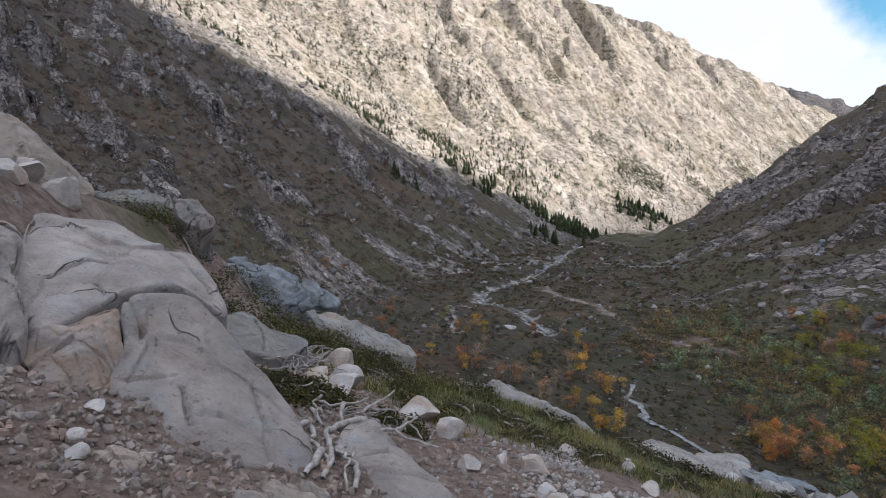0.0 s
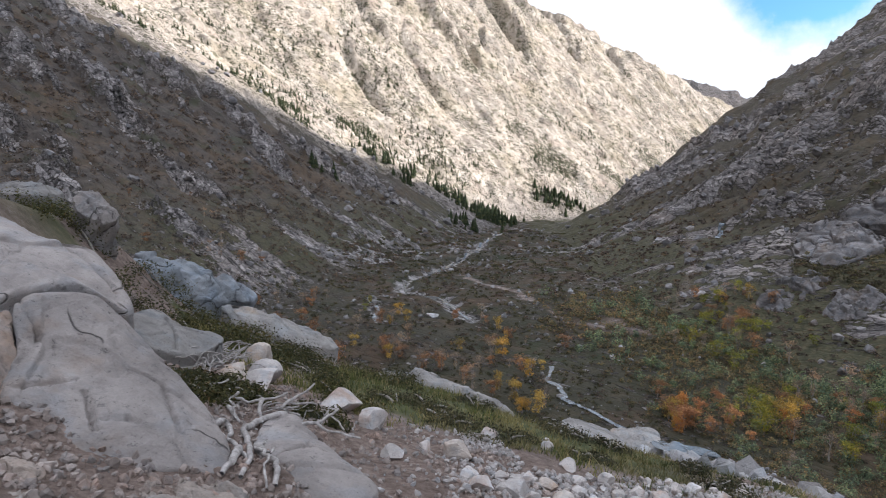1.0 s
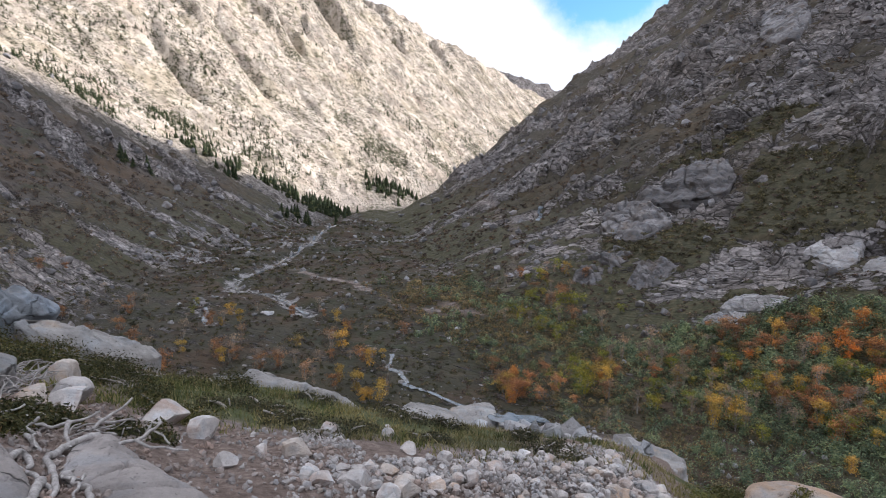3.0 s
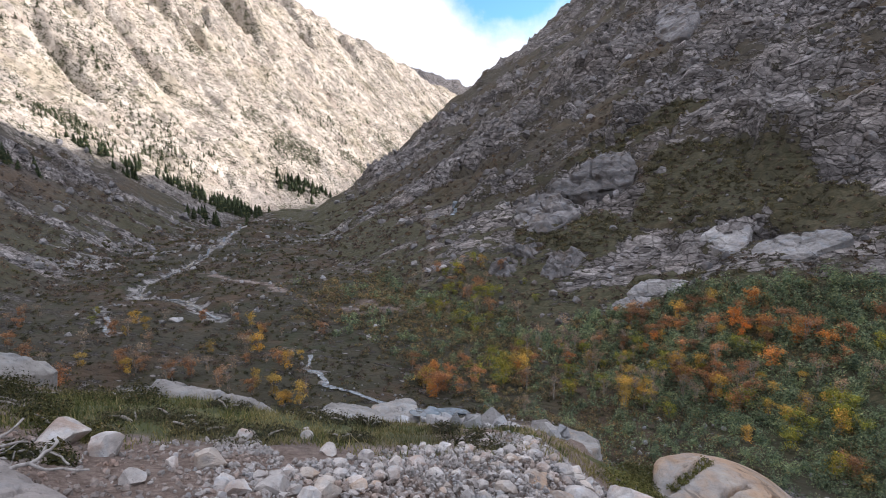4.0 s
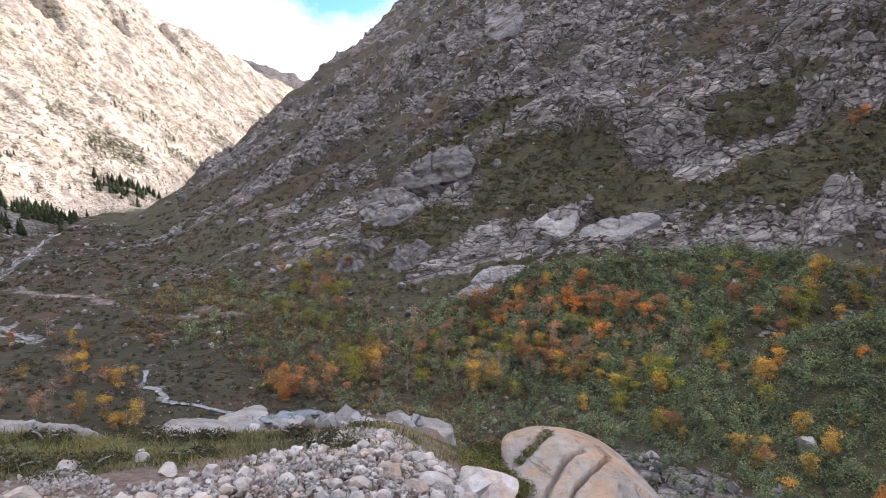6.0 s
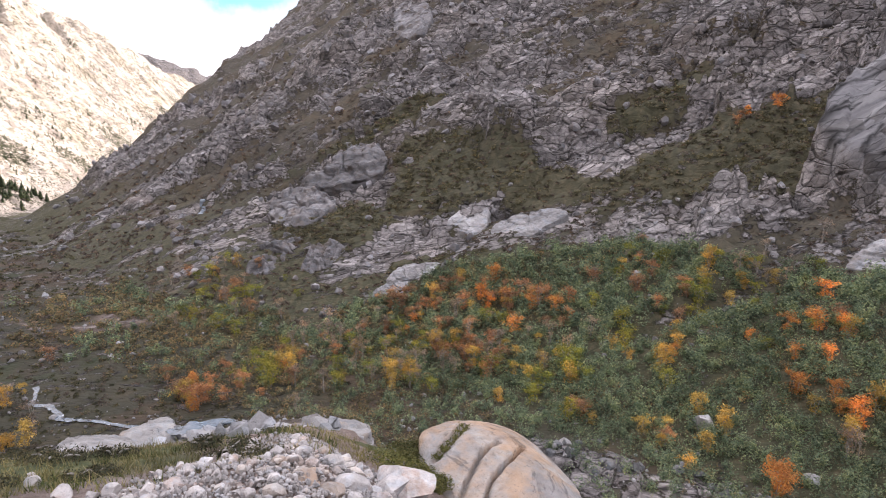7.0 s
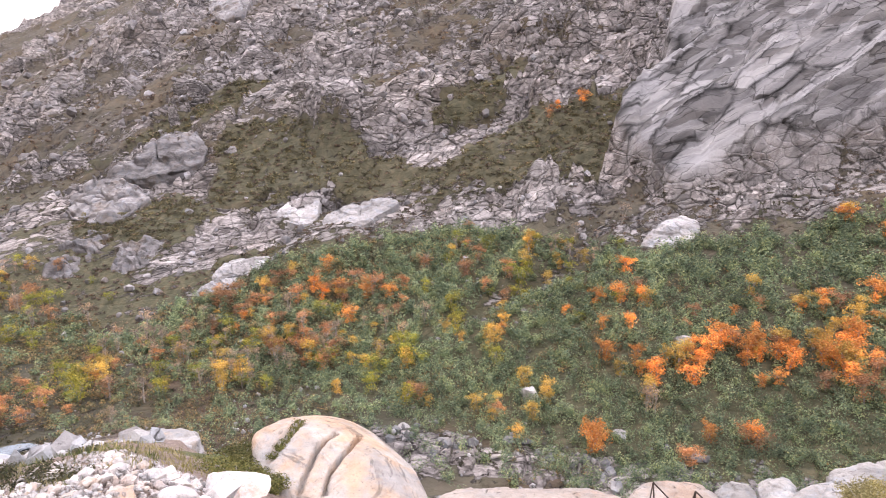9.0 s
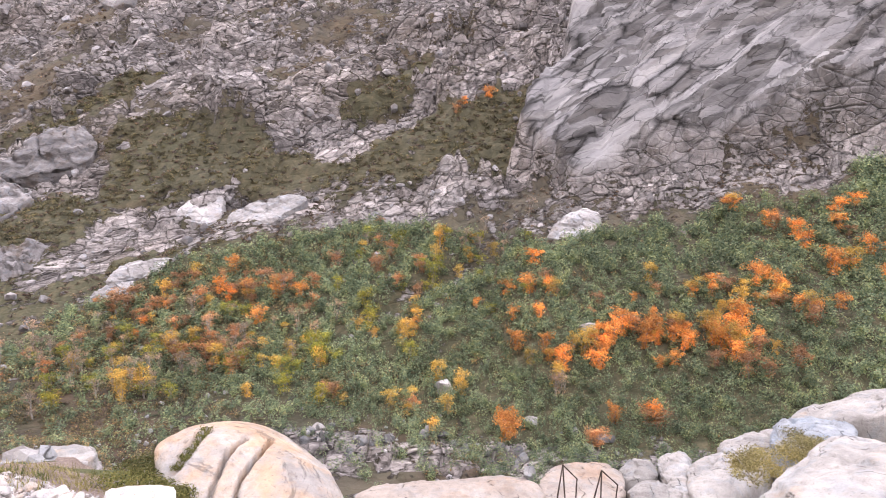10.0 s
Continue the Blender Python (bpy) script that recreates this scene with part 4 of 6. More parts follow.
def outcrop(name, rim, bulge, depth, rough, mat, seed, label, category, cracks=(), n=110, edge=0.09, lift=0.0, rings=34):
    """A rock from the rim of its bared face: a swelling top, a rounded and chipped edge and sides that go into the ground."""
    rim = closed_curve(rim, n)
    c = rim.mean(0)
    nrm = np.linalg.svd(rim - c)[2][2]
    nrm = nrm * (1 if nrm[2] > 0 else -1)
    size = np.linalg.norm(rim - c, axis=1).mean()
    rnd = edge * size
    out = rim - c
    out = out / np.linalg.norm(out, axis=1)[:, None]
    rows = []
    inner = rim - out * rnd
    for s in np.linspace(0.03, 1, rings):
        rows.append(c + (inner - c) * s + nrm * (bulge * (1 - s ** 2.4) + rnd))
    down = -(nrm * 0.35 + np.array([0, 0, 0.65]))
    down = down / np.linalg.norm(down)
    for a in np.linspace(0.25, 1, 5) * math.pi / 2:
        rows.append(inner + out * rnd * math.sin(a) + nrm * rnd * math.cos(a))
    for s in np.linspace(0.12, 1, 8):
        rows.append(rim + out * 0.04 * size * s + down * depth * s)
    v = np.array(rows) + nrm * (lift - rnd * 0.6)
    k = 1.0 / max(size, 0.2)
    lump = fbm3(v * 1.7 * k + seed, 3, seed) * rough * 0.7
    d1 = ridged(v[..., 0] * 2.2 * k + v[..., 2] * k, v[..., 1] * 2.2 * k - v[..., 2] * 1.6 * k + seed, 4, seed)
    fine = fbm3(v * 7 * k + seed, 3, seed + 5) * rough * 0.35
    # broken faces with sharp steps between them
    for cell, amp in ((1.3, 2.4), (3.1, 1.0)):
        e1, e2, rid = cells(v[..., 0] * cell * k + v[..., 2] * 0.9 * cell * k + seed, v[..., 1] * cell * k - v[..., 2] * 0.7 * cell * k, seed % 97)
        fine = fine + (rid - 0.5) * amp * rough * step(e2 - e1, 0.0, 0.10) - 0.35 * rough * amp * (1 - step(e2 - e1, 0.0, 0.05))
    side = np.zeros((len(rows), 1))
    side[rings:] = 1
    way = nrm * (1 - side[..., None]) + (out * 0.8 + nrm * 0.2) * side[..., None]
    v = v + way * (lump + fine + (d1 - 0.6) * rough * 0.8)[..., None]
    flat = v.reshape(-1, 3)
    for line, width, cut in cracks:
        line = np.array(line)
        best = np.full(len(flat), 1e9)
        wig = flat + 0.5 * width * np.stack([fbm3(flat * 2 / width * 0.2, 2, 3), fbm3(flat * 2 / width * 0.2, 2, 4), np.zeros(len(flat))], -1)
        for a, b in zip(line, line[1:]):
            t = np.clip(((wig - a) @ (b - a)) / ((b - a) @ (b - a)), 0, 1)
            d = wig - a - t[:, None] * (b - a)
            d = d - np.outer(d @ nrm, nrm) * 0.85
            best = np.minimum(best, np.linalg.norm(d, axis=1))
        flat = flat - nrm * (cut * np.exp(-(best / width) ** 2))[:, None]
    m = len(rows)
    i, j = np.meshgrid(np.arange(m - 1), np.arange(n), indexing="ij")
    q = np.stack([i * n + j, i * n + (j + 1) % n, (i + 1) * n + (j + 1) % n, (i + 1) * n + j], -1).reshape(-1, 4)
    tris = np.vstack([q[:, [0, 1, 2]], q[:, [0, 2, 3]], np.stack([np.full(n, m * n), (np.arange(n) + 1) % n, np.arange(n)], -1)])
    verts = np.vstack([flat, [flat[:n].mean(0)]])
    if np.linalg.norm(verts[n] - verts[0]) and np.dot(np.cross(verts[tris[0, 1]] - verts[tris[0, 0]], verts[tris[0, 2]] - verts[tris[0, 0]]), nrm) < 0:
        tris = tris[:, ::-1]
    base = np.array([c[0], c[1], c[2] - depth * 0.5])
    ob = new(name, mesh_of(name, verts - base, tris, mat))
    ob.location = base
    return tagged(ob, label, category)


def ico(subdiv):
    bm = bmesh.new()
    bmesh.ops.create_icosphere(bm, subdivisions=subdiv, radius=1)
    v = np.array([p.co[:] for p in bm.verts])
    f = np.array([[q.index for q in p.verts] for p in bm.faces])
    bm.free()
    return v, f


def stone_shape(seed, subdiv=3, angular=0.7):
    """An angular broken stone about 1 across."""
    rng = np.random.RandomState(seed)
    v, f = ico(subdiv)
    v = v * rng.uniform(0.75, 1.2, 3) * [1, 0.85, 0.62]
    for _ in range(11):
        d = rng.normal(size=3)
        d = d / np.linalg.norm(d)
        lim = rng.uniform(0.34, 0.66)
        over = np.maximum(0, v @ d - lim)
        v = v - np.outer(over, d)
    v = v * (1 + 0.05 * fbm3(v * 2.6 + seed, 3, seed))[:, None]
    return v / np.ptp(v[:, 0]), f


def tube(points, r0, r1, sides=7, seed=0, wiggle=0.0, steps=5):
    """A tapered limb along a line; returns vertices and triangles."""
    p = np.array(points, dtype=float)
    t = np.linspace(0, len(p) - 1, max(3, len(p) * steps))
    i = np.clip(t.astype(int), 0, len(p) - 2)
    f = (t - i)[:, None]
    g = lambda k: p[np.clip(i + k, 0, len(p) - 1)]
    q = 0.5 * (2 * g(0) + (g(1) - g(-1)) * f + (2 * g(-1) - 5 * g(0) + 4 * g(1) - g(2)) * f ** 2 + (3 * g(0) - g(-1) - 3 * g(1) + g(2)) * f ** 3)
    if wiggle:
        q = q + wiggle * np.stack([fbm3(q * 6 + seed + k * 9, 2, seed + k) for k in range(3)], -1)
    tan = np.gradient(q, axis=0)
    tan = tan / np.maximum(np.linalg.norm(tan, axis=1), 1e-9)[:, None]
    ref = np.where(np.abs(tan[:, 2:3]) > 0.9, [[1.0, 0, 0]], [[0, 0, 1.0]])
    a = np.cross(tan, ref)
    a = a / np.linalg.norm(a, axis=1)[:, None]
    b = np.cross(tan, a)
    rad = np.linspace(r0, r1, len(q)) * (1 + 0.18 * fbm3(q * 9 + seed, 2, seed))
    ang = np.linspace(0, 2 * math.pi, sides, endpoint=False)
    ring = q[:, None] + rad[:, None, None] * (np.cos(ang)[None, :, None] * a[:, None] + np.sin(ang)[None, :, None] * b[:, None])
    m = len(q)
    i, j = np.meshgrid(np.arange(m - 1), np.arange(sides), indexing="ij")
    k = (j + 1) % sides
    w = np.stack([i * sides + j, i * sides + k, (i + 1) * sides + k, (i + 1) * sides + j], -1).reshape(-1, 4)
    return ring.reshape(-1, 3), np.vstack([w[:, [0, 1, 2]], w[:, [0, 2, 3]]])


def joined(pieces):
    vs, fs, n = [], [], 0
    for v, f in pieces:
        vs.append(v)
        fs.append(f + n)
        n += len(v)
    return np.vstack(vs), np.vstack(fs)


def leaves(centres, rad, count, size, rng, squash=0.75, lobes=6):
    """Small leaf blades in lobed clumps: vertices and triangles."""
    centres, rad = np.asarray(centres, float), np.asarray(rad, float)
    n = len(centres)
    lobe = rng.normal(size=(n, lobes, 3))
    lobe = lobe / np.linalg.norm(lobe, axis=-1, keepdims=True) * rng.uniform(0.25, 0.75, (n, lobes, 1))
    lobe[..., 2] = np.abs(lobe[..., 2])
    who = np.repeat(np.arange(n), count)
    pick = rng.randint(0, lobes, len(who))
    d = rng.normal(size=(len(who), 3))
    d = d / np.linalg.norm(d, axis=1)[:, None] * rng.uniform(0.4, 1, (len(who), 1)) ** 0.5 * 0.5
    off = (lobe[who, pick] + d) * [1, 1, squash]
    pos = centres[who] + off * rad[who, None]
    pos[:, 2] = np.maximum(pos[:, 2], centres[who, 2] - 0.15 * rad[who])
    s = size[who] if np.ndim(size) else size
    s = (s * rng.uniform(0.6, 1.3, len(who)))[:, None]
    face = d * 2.0 + lobe[who, pick] * 0.8 + rng.normal(size=(len(who), 3)) * 0.45
    a = np.cross(face, rng.normal(size=(len(who), 3)))
    a = a / np.linalg.norm(a, axis=1)[:, None]
    b = np.cross(a, face)
    b = b / np.linalg.norm(b, axis=1)[:, None]
    v = np.stack([pos - a * s * 0.6, pos + b * s * 0.45, pos + a * s * 0.6], 1)
    return v.reshape(-1, 3), np.arange(len(who) * 3).reshape(-1, 3)


def blades(centres, length, count, width, rng, lean=0.5):
    """Tufts of upright blades."""
    n = len(centres)
    who = np.repeat(np.arange(n), count)
    root = centres[who] + np.stack([rng.normal(0, 0.05, len(who)), rng.normal(0, 0.05, len(who)), np.full(len(who), -0.03)], -1)
    ln = (length[who] * rng.uniform(0.5, 1.2, len(who)))[:, None]
    a = rng.uniform(0, 2 * math.pi, len(who))
    way = np.stack([np.cos(a) * lean * rng.uniform(0, 1, len(who)), np.sin(a) * lean * rng.uniform(0, 1, len(who)), np.ones(len(who))], -1)
    side = np.stack([-np.sin(a), np.cos(a), np.zeros(len(who))], -1) * width
    v = np.stack([root - side, root + side, root + way * ln], 1)
    return v.reshape(-1, 3), np.arange(len(who) * 3).reshape(-1, 3)


def scatter_stuff(name, v, f, mat, label, category):
    return tagged(new(name, mesh_of(name, v, f, mat, False)), label, category, kind="stuff")


def on_ground(x, y, lift=0.0):
    x, y = np.asarray(x, float), np.asarray(y, float)
    return np.stack([x, y, height(x, y) + lift], -1)

# ---- outcrops and boulders ----
outcrop("granite_slab", [(-3.69, 5.44, 1.03), (-3.57, 5.99, 0.94), (-3.27, 6.15, 0.89), (-2.87, 6.1, 0.73), (-2.44, 6.06, 0.63), (-2.02, 5.61, 0.34), (-1.89, 5.3, 0.2), (-2.13, 5.06, 0.49), (-2.44, 4.76, 0.54), (-2.61, 4.22, 0.44), (-2.75, 4.01, 0.42), (-3.18, 4.51, 0.66)],
        0.1, 0.9, 0.03, GREY, 65, "rounded grey granite slab of a low outcrop", "rock", [([(-2.83, 6.01, 0.7), (-2.4, 5.73, 0.53), (-2.1, 5.47, 0.32)], 0.022, 0.1), ([(-3.07, 4.59, 0.65), (-2.94, 5.04, 0.7), (-2.8, 5.11, 0.65)], 0.022, 0.1)], n=200)
outcrop("granite_block", [(-2.72, 4.02, 0.4), (-2.56, 4.26, 0.44), (-2.42, 4.46, 0.47), (-2.27, 4.26, 0.31), (-2.1, 3.83, 0.14), (-2.2, 3.66, 0.16), (-2.29, 3.48, 0.2), (-2.52, 3.62, 0.29)],
        0.06, 0.7, 0.03, STAINED, 66, "tan-stained grey granite block undercut above bare soil", "rock", ())
outcrop("granite_slab", [(-2.36, 4.49, 0.46), (-2.32, 4.7, 0.53), (-2.09, 4.96, 0.47), (-1.92, 4.99, 0.31), (-1.6, 4.81, 0.06), (-1.23, 4.42, -0.12), (-0.93, 4.08, -0.32), (-0.79, 3.57, -0.37), (-1.02, 3.49, -0.29), (-1.42, 3.31, -0.14), (-1.84, 3.53, -0.03), (-2.09, 3.76, 0.13), (-2.21, 4.23, 0.28)],
        0.05, 0.9, 0.025, GREY, 67, "large sloping grey granite slab with fine cracks", "rock", [([(-2.07, 3.84, 0.14), (-1.85, 4.03, 0.03), (-1.78, 4.15, -0.01)], 0.018, 0.08), ([(-1.74, 3.95, 0.02), (-1.56, 3.64, -0.08)], 0.018, 0.08), ([(-1.57, 3.75, -0.09), (-1.39, 3.79, -0.15)], 0.018, 0.08), ([(-2.15, 4.06, 0.21), (-2.16, 4.32, 0.29), (-2.2, 4.56, 0.4)], 0.018, 0.08), ([(-1.53, 4.58, -0.05), (-1.41, 4.64, 0.02)], 0.018, 0.08), ([(-1.39, 4.27, -0.11), (-1.15, 3.83, -0.24)], 0.018, 0.08)], n=220)
outcrop("granite_slab", [(-0.81, 4.64, -0.6), (-0.63, 4.97, -0.66), (-0.41, 4.66, -0.68), (-0.17, 4.22, -0.68), (0.07, 3.77, -0.67), (-0.28, 3.45, -0.59), (-0.56, 3.56, -0.55), (-0.75, 4.01, -0.53)],
        0.05, 0.5, 0.02, GREY, 68, "flat grey granite slab beside bleached roots", "rock", (), lift=.05)
outcrop("granite_slab", [(-2.29, 6.41, -0.05), (-2.19, 6.85, -0.12), (-1.9, 6.69, -0.26), (-1.5, 6.84, -0.46), (-1.56, 6.29, -0.45), (-1.73, 5.86, -0.31), (-2.03, 5.81, -0.15)],
        0.03, 0.6, 0.015, PALE, 69, "flat grey slab on the grassy ledge", "rock", [([(-2.05, 6.7, -0.2), (-1.85, 6.3, -0.27), (-1.75, 5.95, -0.3)], 0.015, 0.05)], lift=-.04)
outcrop("granite_rib", [(-3.74, 10.72, -0.23), (-3.63, 11.5, -0.25), (-3.14, 12.01, -0.59), (-2.54, 12.29, -0.93), (-2.04, 12.33, -1.16), (-2.01, 11.8, -1.21), (-2.54, 11.22, -1.03), (-3.02, 10.73, -0.81), (-3.5, 10.43, -0.5)],
        0.15, 1.3, 0.09, BLUE, 70, "blue-grey granite rib on the edge of the ledge", "rock", (), lift=-.15)
outcrop("granite_rib", [(-2.44, 11.23, -1.08), (-2.07, 11.49, -1.19), (-1.58, 11.79, -1.55), (-0.93, 11.87, -1.85), (-0.42, 11.61, -2.11), (-0.97, 11.03, -1.87), (-1.66, 10.84, -1.5), (-2.16, 10.84, -1.19)],
        0.1, 1.2, 0.06, PALE, 71, "pale granite rib along the ledge edge", "rock", (), lift=-.15)
outcrop("granite_rib", [(0.3, 10.93, -2.27), (0.89, 10.85, -2.41), (1.54, 10.31, -2.5), (2.16, 9.51, -2.56), (2.5, 8.75, -2.54), (2.04, 8.6, -2.4), (1.43, 9.56, -2.49), (0.65, 10.24, -2.37)],
        0.12, 1.0, 0.07, PALE, 72, "long pale granite rib sunk in grass", "rock", (), lift=-.12)
outcrop("boulder", [(-6.59, 8.79, 2.16), (-6.28, 9.01, 2.21), (-6.02, 9.2, 1.99), (-5.65, 9.2, 1.58), (-5.26, 9.2, 1.26), (-4.86, 8.72, 1.04), (-5.05, 8.15, 1.04), (-5.43, 7.65, 1.1), (-5.7, 7.46, 1.15)],
        0.35, 1.4, 0.06, TAN, 73, "big smooth tan granite boulder on the hillside", "boulder", ())
outcrop("granite_block", [(-3.56, 4.8, 1.05), (-3.35, 4.94, 0.99), (-3.06, 4.36, 0.69), (-2.72, 3.9, 0.42), (-2.64, 3.68, 0.34), (-2.7, 3.51, 0.36)],
        0.1, 0.7, 0.06, GREY, 75, "cracked grey granite block beside the slab", "rock", ())
outcrop("boulder", [(-3.99, 9.36, 0.86), (-3.84, 9.53, 0.9), (-3.58, 9.51, 0.7), (-3.45, 9.32, 0.53), (-3.62, 9.05, 0.57), (-3.84, 9.08, 0.69)],
        0.1, 0.8, 0.04, GREY, 76, "small rounded grey boulder above scrub", "boulder", ())
outcrop("granite_slab", [(-5.23, 9.43, 1), (-5.01, 10, 1.01), (-4.49, 10.02, 0.92), (-4.32, 9.54, 0.88), (-4.73, 9.24, 0.92)],
        0.08, 0.7, 0.03, PALE, 77, "thin pale granite slab lying on bare earth", "rock", ())
outcrop("boulder", [(-4, 5.48, 1.17), (-3.98, 5.75, 1.2), (-3.84, 5.71, 1.08), (-3.72, 5.42, 0.99), (-3.83, 5.22, 0.98)],
        0.15, 0.5, 0.04, GREY, 74, "weathered grey boulder on the outcrop", "boulder", ())
outcrop("granite_slab", [(-1.43, 3.23, -0.16), (-1.16, 3.31, -0.22), (-0.93, 3.4, -0.29), (-0.72, 3.33, -0.3), (-0.64, 3.1, -0.31), (-0.98, 2.84, -0.19), (-1.3, 2.87, -0.14)],
        0.05, 0.35, 0.04, TAN, 129, "broken tan slab in the trodden ground", "rock", ())
outcrop("granite_slab", [(-1.64, 2.85, 0.02), (-1.48, 2.97, -0.03), (-1.36, 2.89, -0.07), (-1.38, 2.64, -0.04), (-1.53, 2.59, 0.02)],
        0.05, 0.3, 0.03, TAN, 130, "flat brown stone bedded in the path", "rock", ())
outcrop("granite_slab", [(-1.80, 3.0, 0.10), (-1.72, 3.09, 0.08), (-1.58, 3.06, 0.04), (-1.53, 2.97, 0.03), (-1.62, 2.91, 0.05), (-1.75, 2.93, 0.08)],
        0.03, 0.2, 0.015, TAN, 132, "flat brown stone half sunk in the path", "rock", ())
outcrop("granite_slab", [(-1.87, 2.67, 0.07), (-1.78, 2.77, 0.03), (-1.62, 2.56, 0.05), (-1.75, 2.48, 0.07)],
        0.04, 0.3, 0.02, GREY, 131, "flat dark stone bedded in the path", "rock", ())
outcrop("boulder", [(7.27, 5.9, -3.46), (7.92, 6.1, -3.55), (8.66, 6.06, -3.77), (9.14, 5.61, -3.94), (9.18, 4.98, -4.05), (8.81, 4.16, -4.09), (8.16, 3.42, -4.03), (7.38, 2.94, -3.95), (6.5, 2.98, -3.83), (6.1, 3.85, -3.71), (6.51, 4.85, -3.61)],
        0.25, 3.2, 0.016, BOULDER, 534, "huge rounded tan granite boulder with parallel cracks", "boulder", [([(8.06, 5.56, -3.4), (7.52, 5.35, -3.29), (7.22, 5.37, -3.35), (7.0, 5.4, -3.45)], 0.09, 0.14), ([(8.1, 4.88, -3.47), (7.6, 4.81, -3.35), (7.39, 4.77, -3.36), (7.08, 4.67, -3.38), (6.79, 4.63, -3.45), (6.58, 4.54, -3.52)], 0.036, 0.2), ([(8.35, 4.59, -3.6), (7.7, 4.41, -3.43), (7.35, 4.37, -3.41), (6.94, 4.3, -3.41), (6.63, 4.17, -3.48)], 0.032, 0.2)], n=300, edge=0.14, rings=90)
outcrop("granite_slab", [(7.05, 21.54, -8.97), (8.68, 24.13, -9.66), (9.76, 23.6, -9.9), (10.37, 22.07, -10.03), (10.19, 20.93, -10.01), (8.71, 20.06, -9.47), (7.8, 21.15, -9.23)],
        0.1, 2.2, 0.07, PALE, 491, "pale granite slab beside the pool", "rock", (), lift=-0.2, edge=0.05)
outcrop("granite_slab", [(10.05, 23.39, -10.09), (11.27, 23.96, -10.27), (12.28, 23.43, -10.33), (11.11, 21.07, -10.06), (10.31, 21.43, -10.13)],
        0.1, 2.0, 0.07, PALE, 492, "water-worn grey granite slab above the pool", "rock", (), lift=-0.1, edge=0.05)
outcrop("granite_slab", [(10.56, 18.6, -9.33), (12.84, 19.41, -10.06), (13.4, 17.89, -9.67), (10.74, 16.21, -8.75), (9.77, 16.81, -8.75)],
        0.15, 1.8, 0.07, PALE, 272, "broken pale granite pavement below the ledge", "rock", (), edge=0.05)
outcrop("granite_slab", [(12.84, 17.14, -9.31), (15.04, 17.86, -9.91), (15.38, 16.3, -9.57), (14.01, 13.62, -8.6), (12.48, 13.68, -8.38), (12.13, 15.24, -8.7)],
        0.15, 2.2, 0.07, PALE, 273, "grey granite pavement below the ledge", "rock", (), edge=0.05)
outcrop("granite_slab", [(9.05, 17.28, -8.62), (9.8, 16.86, -8.64), (10.02, 14.48, -7.95), (8.9, 14.62, -7.79), (8.25, 15.55, -7.94)],
        0.2, 1.6, 0.05, PALE, 274, "flat pale granite slab in thin grass", "rock", ())
outcrop("boulder", [(11.63, 4.51, -6.89), (13.21, 4.1, -7.59), (14.06, 2.87, -7.73), (14.35, 1.6, -7.62), (13.54, 0.56, -7.16), (12.42, 0.72, -7.02), (11.08, 2.68, -6.72)],
        0.175, 1.9, 0.05, TAN, 211, "broad pinkish granite boulder on the lower slope", "boulder", ())
outcrop("boulder", [(13.47, 0.61, -7.27), (15.01, 0.51, -7.66), (16.03, -0.2, -7.94), (16.01, -1.1, -7.92), (15, -1.41, -7.61), (12.98, -1.11, -7.08), (12.38, 0.22, -7.11)],
        0.1575, 1.9, 0.05, TAN, 212, "blocky pinkish granite boulder with a flat top", "boulder", ())
outcrop("boulder", [(15.96, -1.37, -7.97), (16.97, -1.68, -8.18), (16.95, -2.21, -8.13), (15.46, -2.2, -7.68), (15.02, -1.47, -7.57)],
        0.105, 1.9, 0.05, PALE, 213, "pale angular granite boulder", "boulder", ())
outcrop("boulder", [(16.96, -2.43, -8.05), (17.46, -3.17, -8), (15.45, -3.14, -7.44), (14.99, -2.41, -7.43)],
        0.105, 1.9, 0.05, PALE, 214, "grey angular granite boulder", "boulder", ())
outcrop("boulder", [(15.1, -2.92, -7.1), (16.51, -3.71, -7.42), (16.4, -4.89, -7.07), (15.42, -4.82, -6.75), (13.52, -3.92, -6.37), (12.56, -3.28, -6.26), (12.61, -2.64, -6.4)],
        0.12, 1.9, 0.05, PALE, 215, "jointed pale granite block", "boulder", [([(16.05, -3.68, -7.22), (14.5, -3.44, -6.94)], 0.06, 0.1), ([(14.37, -2.94, -6.94), (14.32, -3.77, -6.7)], 0.06, 0.1)])
outcrop("boulder", [(17.04, -3.94, -7.42), (17.96, -4.57, -7.58), (17.88, -5.54, -7.21), (16.35, -5.33, -6.9), (16.03, -4.14, -7.06)],
        0.14, 2.6, 0.05, PALE, 216, "rounded grey granite boulder", "boulder", ())
outcrop("boulder", [(16.59, -5.08, -6.58), (17.53, -5.67, -6.66), (17.39, -6.55, -6.3), (16.27, -6.79, -6), (14.86, -6.16, -5.77), (14.56, -5.27, -5.87), (15.14, -4.75, -6.22)],
        0.12, 2.6, 0.05, BLUE, 217, "jointed blue-grey granite block", "boulder", [([(16.41, -5.28, -6.37), (15.18, -5.01, -6.2)], 0.07, 0.15), ([(15.32, -5.51, -6.05), (14.8, -5.38, -6)], 0.07, 0.15), ([(17.05, -5.72, -6.41), (16.52, -5.61, -6.39)], 0.07, 0.15)])
outcrop("boulder", [(17.53, -5.8, -6.56), (18.36, -7, -6.34), (19.08, -8.23, -6.22), (18.76, -9.41, -5.67), (16.86, -8.56, -5.52), (16.38, -6.69, -5.85)],
        0.14, 2.6, 0.05, PALE, 218, "pale granite slab sloping down the hillside", "boulder", ())
